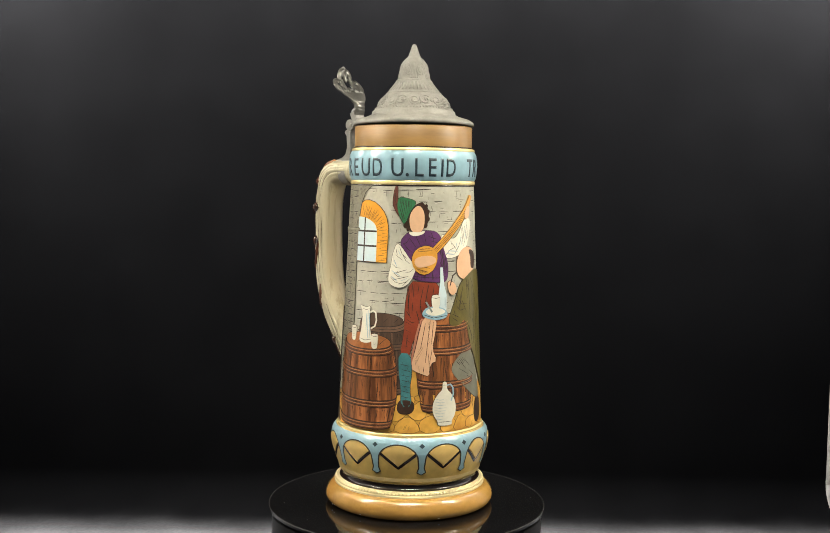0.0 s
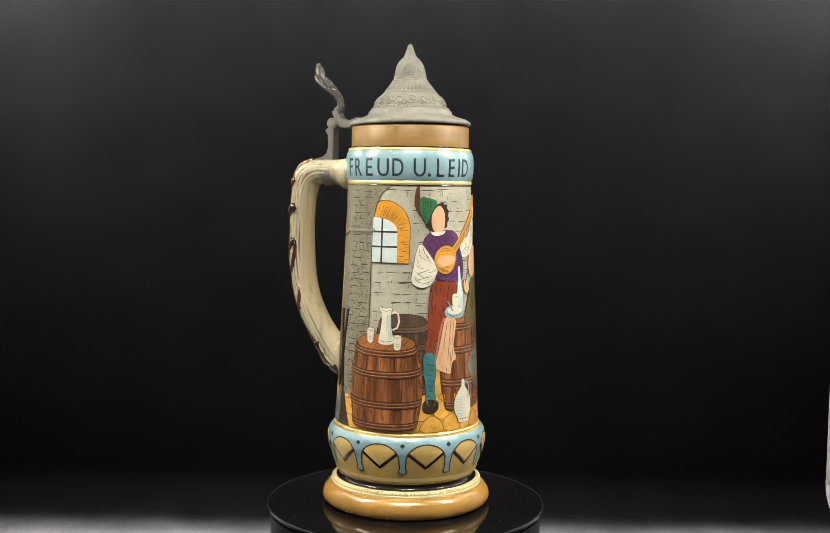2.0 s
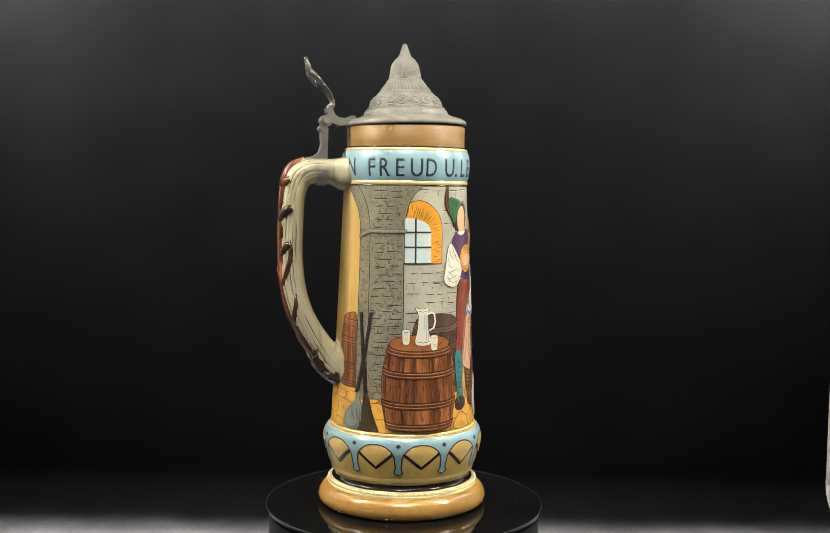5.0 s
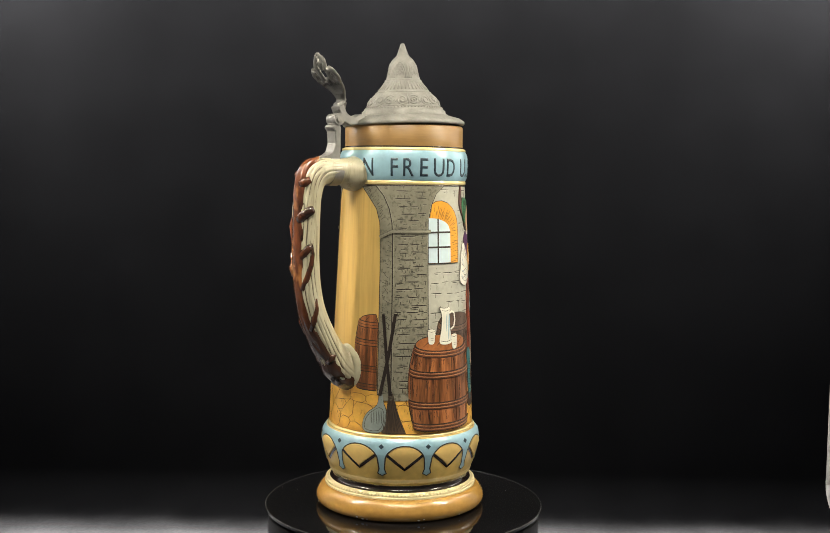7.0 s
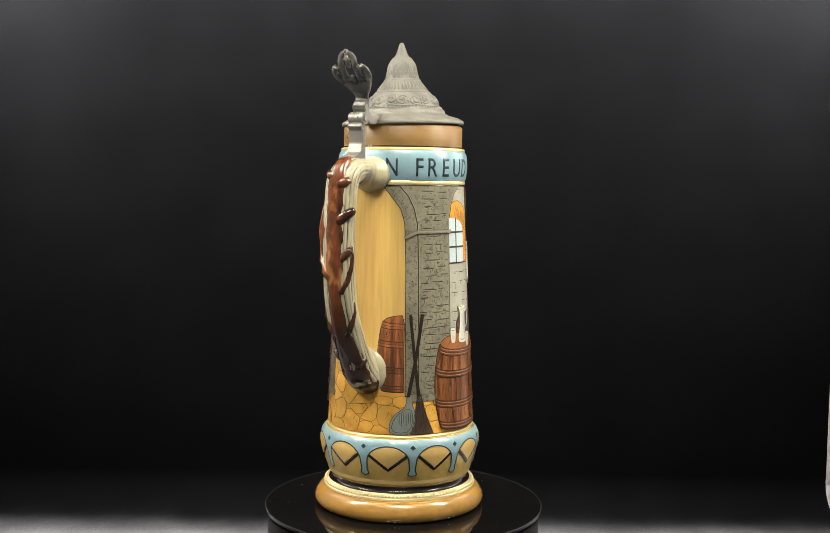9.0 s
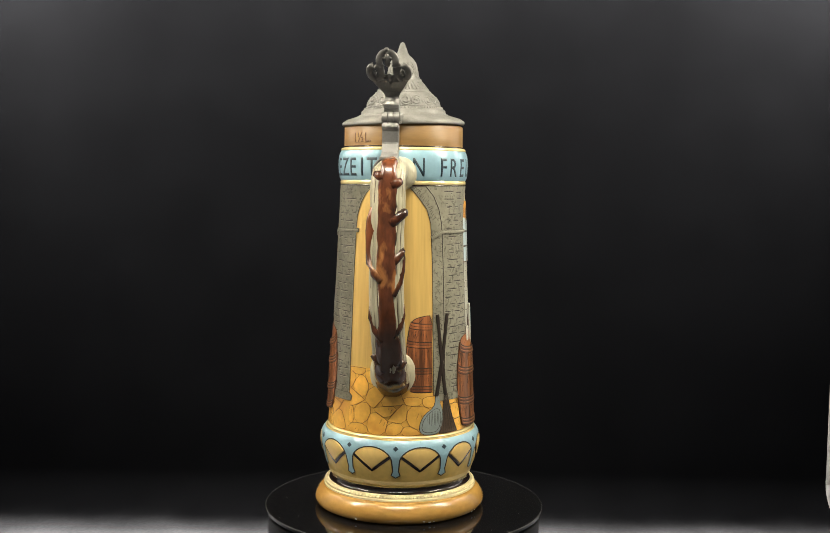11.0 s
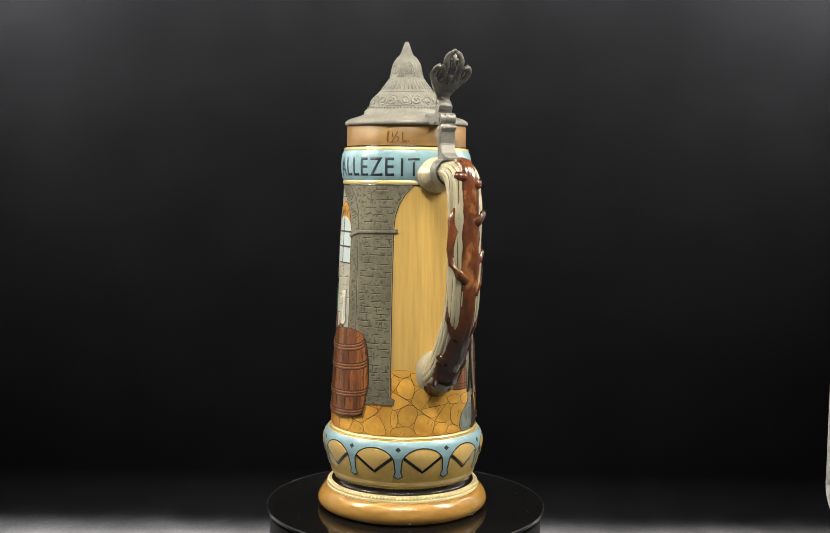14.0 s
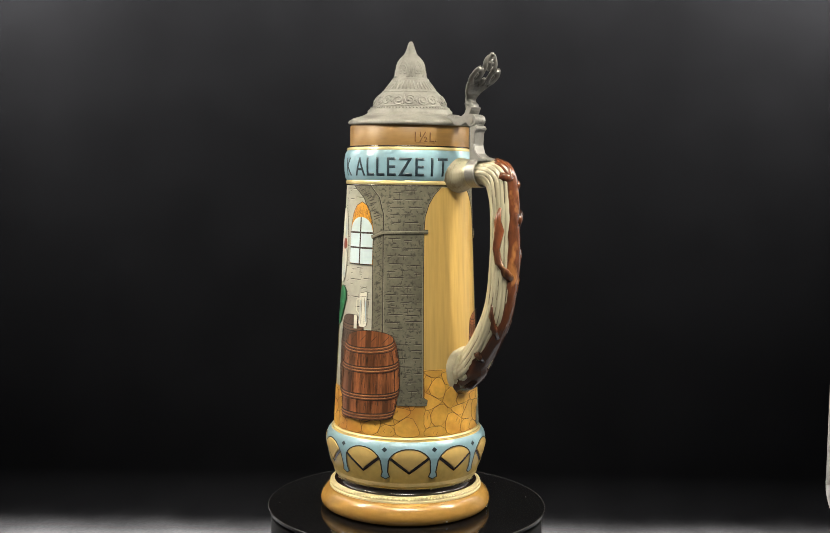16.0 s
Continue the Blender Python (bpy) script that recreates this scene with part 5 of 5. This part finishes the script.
# ---------------------------------------------------------------- lettering
def letter(ch, th, zc, size, mat, d=0.34, wide=1.0, name="letter", bold=0.012, zoff=0.0):
    cu = bpy.data.curves.new(name, "FONT")
    cu.body, cu.size, cu.align_x, cu.extrude, cu.offset, cu.resolution_u = ch, 1.0, "CENTER", 0.0, bold, 3
    tmp = bpy.data.objects.new(name, cu)
    me = bpy.data.meshes.new_from_object(tmp)
    bpy.data.objects.remove(tmp)
    bpy.data.curves.remove(cu)
    bm = bmesh.new()
    bm.from_mesh(me)
    bpy.data.meshes.remove(me)
    xs = [v.co.x for v in bm.verts]
    mid = (min(xs) + max(xs)) / 2
    bmesh.ops.triangulate(bm, faces=bm.faces[:])
    for k in range(-6, 7):
        bmesh.ops.bisect_plane(bm, geom=bm.verts[:] + bm.edges[:] + bm.faces[:], plane_co=(mid + k * 0.11, 0, 0), plane_no=(1, 0, 0), dist=1e-6)
    for k in range(1, 5):
        bmesh.ops.bisect_plane(bm, geom=bm.verts[:] + bm.edges[:] + bm.faces[:], plane_co=(0, k * 0.15, 0), plane_no=(0, 1, 0), dist=1e-6)
    rim = [e for e in bm.edges if e.is_boundary]
    ext = bmesh.ops.extrude_edge_only(bm, edges=rim)["geom"]
    low = {v for v in ext if isinstance(v, bmesh.types.BMVert)}
    for v in bm.verts:
        x, y = (v.co.x - mid) * size * wide, (v.co.y - 0.35) * size
        v.co = on(th + x / (49.5 * math.pi / 180), zc + y, -0.3 if v in low else d)
    bmesh.ops.recalc_face_normals(bm, faces=bm.faces[:])
    return part(name, bm, mat, stein, smooth=False)


for ch, th, wide in (("N", 160.5, 0.75), ("F", 184.4, 0.8), ("R", 196.6, 0.8), ("E", 210.2, 0.85), ("U", 224.4, 0.85), ("D", 237.6, 0.72), ("U", 256.4, 0.85), (".", 265.0, 1.1), ("L", 275.4, 0.85), ("E", 287.0, 0.8), ("I", 295.8, 0.9), ("D", 304.8, 0.72),
                     ("T", 329.5, 0.8), ("R", 341, 0.8), ("K", 25, 0.75), ("A", 42.6, 0.85), ("L", 54.6, 0.85), ("L", 64.6, 0.85), ("E", 74.6, 0.9), ("Z", 86.4, 0.9), ("E", 98.8, 0.9), ("I", 109.4, 0.9), ("T", 119.4, 0.8)):
    letter(ch, th, 265.6, 19.4, INKBLUE, 0.16, wide * 0.94, bold=0.007)
STAMP = material("stamped_brown_glaze", (0.15, 0.068, 0.022), 0.4, var=0.3)
letter("1½L.", 105, 287.8, 10.5, STAMP, 0.12, 0.95, "capacity_mark", 0.008)
part("underline_mark", strokes([[(95.5, 283.6), (104, 283.0)], [(108, 283.4), (114, 283.0)]], 0.5, 0.1), STAMP, stein)

# ---------------------------------------------------------------- handle, lid and fittings
HINGE_TH = 139.0
CH, SH = math.cos(radians(HINGE_TH)), math.sin(radians(HINGE_TH))


def hp(r, z, w=0.0):
    """A place in the handle's plane: r and z in mm, w mm to its side."""
    return Vector(((r * CH - w * SH) / 1000, (r * SH + w * CH) / 1000, z / 1000))


def tube(points, radius, segs=10, flat=1.0, bm=None):
    """Round bar along points (metres), with a radius in mm for each point or one for all."""
    bm = bm or bmesh.new()
    rings = []
    side = Vector((-SH, CH, 0))
    for i, p in enumerate(points):
        t = (points[min(i + 1, len(points) - 1)] - points[max(i - 1, 0)]).normalized()
        u = t.cross(side)
        if u.length < 0.2:
            u = t.cross(Vector((0, 0, 1)))
        u.normalize()
        v = t.cross(u)
        q = (radius[i] if isinstance(radius, (list, tuple)) else radius) / 1000
        rings.append([bm.verts.new(p + u * q * math.cos(2 * math.pi * k / segs) * flat + v * q * math.sin(2 * math.pi * k / segs)) for k in range(segs)])
    for a, b in zip(rings, rings[1:]):
        for k in range(segs):
            bm.faces.new((a[k], a[(k + 1) % segs], b[(k + 1) % segs], b[k]))
    bm.faces.new(rings[0][::-1]), bm.faces.new(rings[-1])
    return bm


def prism(poly, w0, w1, bev=0.5):
    """A plate cut to an outline in the handle's plane, from side w0 to side w1."""
    bm = bmesh.new()
    a = [bm.verts.new(hp(r, z, w0)) for r, z in poly]
    b = [bm.verts.new(hp(r, z, w1)) for r, z in poly]
    n = len(poly)
    bm.faces.new(a[::-1]), bm.faces.new(b)
    for k in range(n):
        bm.faces.new((a[k], a[(k + 1) % n], b[(k + 1) % n], b[k]))
    bmesh.ops.recalc_face_normals(bm, faces=bm.faces[:])
    bmesh.ops.bevel(bm, geom=bm.edges[:], offset=bev / 1000, segments=2, affect="EDGES", clamp_overlap=True)
    return bm


def fittings():
    hinge = part("hinge_post", prism([(62.8, 295), (68.4, 296.6), (70.4, 294), (68, 291.4), (67.4, 282), (69.4, 276), (73, 273.4), (79.6, 271.8), (79.6, 270.2), (63.4, 269.6), (63, 280)], -6, 6), PEWTERD, stein, "pewter hinge post on the handle", smooth=False)
    for k in range(3):
        w = -6.2 + k * 4.2
        bm = bmesh.new()
        segs = 20
        a = [bm.verts.new(hp(64.2 + 4.4 * math.cos(2 * math.pi * j / segs), 300.3 + 4.4 * math.sin(2 * math.pi * j / segs), w)) for j in range(segs)]
        b = [bm.verts.new(hp(64.2 + 4.4 * math.cos(2 * math.pi * j / segs), 300.3 + 4.4 * math.sin(2 * math.pi * j / segs), w + 3.9)) for j in range(segs)]
        bm.faces.new(a[::-1]), bm.faces.new(b)
        for j in range(segs):
            bm.faces.new((a[j], a[(j + 1) % segs], b[(j + 1) % segs], b[j]))
        bmesh.ops.recalc_face_normals(bm, faces=bm.faces[:])
        crease(part("knuckle", bm, PEWTERD, hinge))
    for w in (-6.8, 6.4):
        bm = tube([hp(64.2, 300.3, w), hp(64.2, 300.3, w + 0.6)], 2.4, 14)
        crease(part("pin", bm, PEWTER, hinge))
    part("neck", prism([(63.5, 293), (62.6, 297), (66, 298), (68.6, 296.6)], -5.4, 5.4), PEWTERD, hinge, smooth=False)
    # strap round the handle
    bm = bmesh.new()
    rings = []
    for r, g in ((63.2, 0.2), (63.6, 1.2), (71.6, 1.2), (72.0, 0.2)):
        rings.append([bm.verts.new(hp(r, 261.8 + (9.9 + g) * math.cos(2 * math.pi * k / 32), (11.1 + g) * math.sin(2 * math.pi * k / 32))) for k in range(32)])
    for a, b in zip(rings, rings[1:]):
        for k in range(32):
            bm.faces.new((a[k], a[(k + 1) % 32], b[(k + 1) % 32], b[k]))
    bmesh.ops.recalc_face_normals(bm, faces=bm.faces[:])
    crease(part("strap", bm, PEWTERD, stein, "pewter strap clasping the handle"))
    arm = part("lid_arm", prism([(65.0, 309.8), (60.0, 311.4), (57.4, 305.2), (54, 303), (49, 302.8), (43.2, 305.2), (40.4, 303.4), (46, 298.4), (49, 296.8), (54.6, 296.4), (60.6, 299), (62.6, 304)], -5.6, 5.6), PEWTERD, stein, "pewter arm joining lid and hinge", smooth=False)
    # thumb lift: a curved trefoil plate
    zs, rs = [305, 311, 315, 321, 327, 333, 339, 347], [62.2, 60.6, 58.8, 61.4, 67.4, 73.6, 77.2, 79.2]

    def lp(x, z, d=0.0):
        return hp(float(np.interp(z, zs, rs)) + d, z, x * (0.92 if z > 316 else 1.0) - 1.3 * max(0.0, z - 314) / 30)

    bm = bmesh.new()
    outline = chaikin([(-5.6, 306), (5.6, 306), (5.0, 312), (5.4, 317), (9, 321), (13.5, 325.5), (15, 328.5), (9, 329), (5, 330), (0, 330.6), (-5, 330), (-9, 329), (-15, 328.5), (-13.5, 325.5), (-9, 321), (-5.4, 317), (-5.0, 312)], 2)
    f = bm.faces.new([bm.verts.new((x, z, 0)) for x, z in outline])
    bmesh.ops.triangulate(bm, faces=[f])
    for z in range(308, 331, 2):
        bmesh.ops.bisect_plane(bm, geom=bm.verts[:] + bm.edges[:] + bm.faces[:], plane_co=(0, z + 0.01, 0), plane_no=(0, 1, 0), dist=1e-6)
    top = bmesh.ops.extrude_face_region(bm, geom=bm.faces[:])["geom"]
    up = {v for v in top if isinstance(v, bmesh.types.BMVert)}
    for v in bm.verts:
        thick = 2.2 if v.co.y > 313 else 5.0
        v.co = lp(v.co.x, v.co.y, thick / 2 if v in up else -thick / 2)
    bmesh.ops.recalc_face_normals(bm, faces=bm.faces[:])

    def curl(cx, cz, rad, a0, a1, r0, r1, squash=1.0):
        n = 16
        tube([lp(cx + rad * math.cos(radians(a0 + (a1 - a0) * k / n)), cz + rad * squash * math.sin(radians(a0 + (a1 - a0) * k / n)), 0.2 * math.sin(k)) for k in range(n + 1)], [r0 + (r1 - r0) * k / n for k in range(n + 1)], 8, 0.5, bm)

    for s in (-1, 1):
        b0, b1 = (-100, 260) if s > 0 else (280, -80)
        curl(s * 10.6, 332.0, 4.5, b0, b1, 2.6, 2.6)
        curl(s * 9.0, 331.4, 1.9, 60 if s > 0 else 120, -120 if s > 0 else 300, 1.3, 1.0)
        tube([lp(s * 4.6, 326.5), lp(s * 5.2, 330.5), lp(s * 5.4, 334.5), lp(s * 6.4, 337.5)], [2.6, 1.9, 2.0, 2.3], 8, 0.55, bm)
    curl(0, 339.4, 6.5, -38, 218, 2.5, 2.5, 0.98)
    curl(0, 339.6, 3.2, 20, 160, 1.4, 1.4, 0.9)
    tube([lp(0, 344.5), lp(0, 340.6), lp(0, 337.4), lp(0, 335.6)], [2.2, 1.8, 2.2, 0.9], 8, 0.6, bm)
    tube([lp(0, 325.0, 1.0), lp(0, 328.4, 1.0), lp(0, 331.0, 0.6)], [1.4, 2.6, 1.2], 8, 0.6, bm)
    tube([lp(-4.6, 329), lp(0, 328.4), lp(4.6, 329)], [2.0, 2.2, 2.0], 8, 0.55, bm)
    bmesh.ops.create_uvsphere(bm, u_segments=12, v_segments=8, radius=0.0018, matrix=Matrix.Translation(lp(0, 347.2)))
    part("thumb_lift", bm, DARKPEWTER, stein, "openwork pewter trefoil thumb lift")


fittings()


def lid_ornament():
    """Cast ornament: scrolls, beads and flutes standing out of the lid."""
    def lr(z):
        return float(np.interp(z, [p[1] for p in LID_PROFILE], [p[0] for p in LID_PROFILE]))

    def lo(a, z, d=0.0):
        r = (lr(z) + d - 0.22) / 1000
        return Vector((r * math.cos(a), r * math.sin(a), z / 1000))

    r = random.Random(17)
    n = 9
    for k in range(n):
        a0 = 2 * math.pi * k / n
        bm = bmesh.new()
        for s, da in ((1, 0.16), (-1, -0.16)):
            pts, turns = [], r.uniform(1.2, 1.6)
            for j in range(26):
                t = j / 25 * 2 * math.pi * turns + (0.6 if s > 0 else 3.6)
                q = 4.3 * (1 - 0.68 * j / 25)
                pts.append(lo(a0 + da + s * q * math.cos(t) / 26, 316.4 + q * math.sin(t) * 0.88, 0.1))
            tube(pts, [0.74] * 18 + [0.95] * 8, 6, 1.0, bm)
            for g in (0.35, 0.75, 1.15):
                pts = [lo(a0 + da * 2.05 + s * 0.03 * j * math.sin(g), 313.4 + g * 3.6 + 0.55 * j * math.cos(g * 2.2), 0.05) for j in range(5)]
                tube(pts, [0.3, 0.65, 0.75, 0.6, 0.25], 6, 1.0, bm)
        tube([lo(a0, 313.2, 0.1), lo(a0 + 0.02, 316, 0.25), lo(a0 - 0.02, 320.4, 0.1)], [0.4, 1.0, 0.4], 6, 1.0, bm)
        bmesh.ops.create_icosphere(bm, subdivisions=1, radius=0.0012, matrix=Matrix.Translation(lo(a0 + r.uniform(0.14, 0.18), 316.4, 0.0)))
        part("scroll", bm, PEWTER, lid)
    bead_ring(72, 0.00085, lambda a: lo(a, 310.9, 0.2), PEWTER, lid)
    bm = bmesh.new()
    for k in range(40):
        a = 2 * math.pi * k / 40
        tube([lo(a, 324.8, -0.1), lo(a, 328, 0.0), lo(a, 331.4, -0.1)], [0.7, 0.85 + 0.15 * math.sin(k * 5.1), 0.5], 6, 1.0, bm)
    part("fluting", bm, PEWTER, lid)
    for k in range(6):
        a = 2 * math.pi * k / 6
        bm = bmesh.new()
        for s in (-1, 1):
            for g, h in ((0.40, 12.4), (0.30, 9.6)):
                pts = [lo(a + s * g * math.sqrt(1 - (j / 12) ** 2), 334.2 + h * j / 12, 0.02) for j in range(13)]
                tube(pts, [0.55] * 13, 6, 1.0, bm)
            pts = []
            for j in range(18):
                t = j / 17 * 2 * math.pi * 1.25
                q = 1.7 * (1 - 0.6 * j / 17)
                pts.append(lo(a + s * (0.15 + q * math.cos(t) / 12), 338.2 + q * math.sin(t), 0.1))
            tube(pts, 0.42, 6, 1.0, bm)
            for g in range(3):
                pts = [lo(a + math.pi / 6 + s * (0.03 + 0.045 * g) * (1 - j / 11), 334 + (12 - 2.4 * g) * j / 8, -0.05) for j in range(9)]
                tube(pts, [0.3 + 0.4 * math.sin(math.pi * j / 8) for j in range(9)], 6, 1.0, bm)
        part("leaf", bm, PEWTER, lid)
    for z, r in ((332.9, 0.5), (323.2, 0.55), (312.2, 0.5), (305.4, 0.45)):
        bm = bmesh.new()
        ring = [lo(2 * math.pi * k / 96, z, 0.05) for k in range(97)]
        tube(ring, r, 6, 1.0, bm)
        part("rib", bm, PEWTER, lid)


lid_ornament()
# the lid sits a little askew on its rim
LEAN = radians(94)
lid.matrix_basis = Matrix.Translation((0.0003 * math.cos(LEAN), 0.0003 * math.sin(LEAN), 0.298)) @ Matrix.Rotation(radians(1.6), 4, Vector((-math.sin(LEAN), math.cos(LEAN), 0))) @ Matrix.Translation((0, 0, -0.298))


def motions():
    spin = lambda t: 11.046 * t + 0.01367 * t * t
    rows_t, rows_s = [], []
    for k in range(33):
        t = k * 0.5
        a = spin(t)
        rows_t.append((t, pose(0.0008, 0, 0, 0, 0, a)))
        rows_s.append((t, pose(0.0010, 0, 0, 0, 0, a) @ Matrix.Translation((0.00152, 0.00635, 0.0))))
    walk(table, rows_t)
    walk(stein, rows_s)


motions()
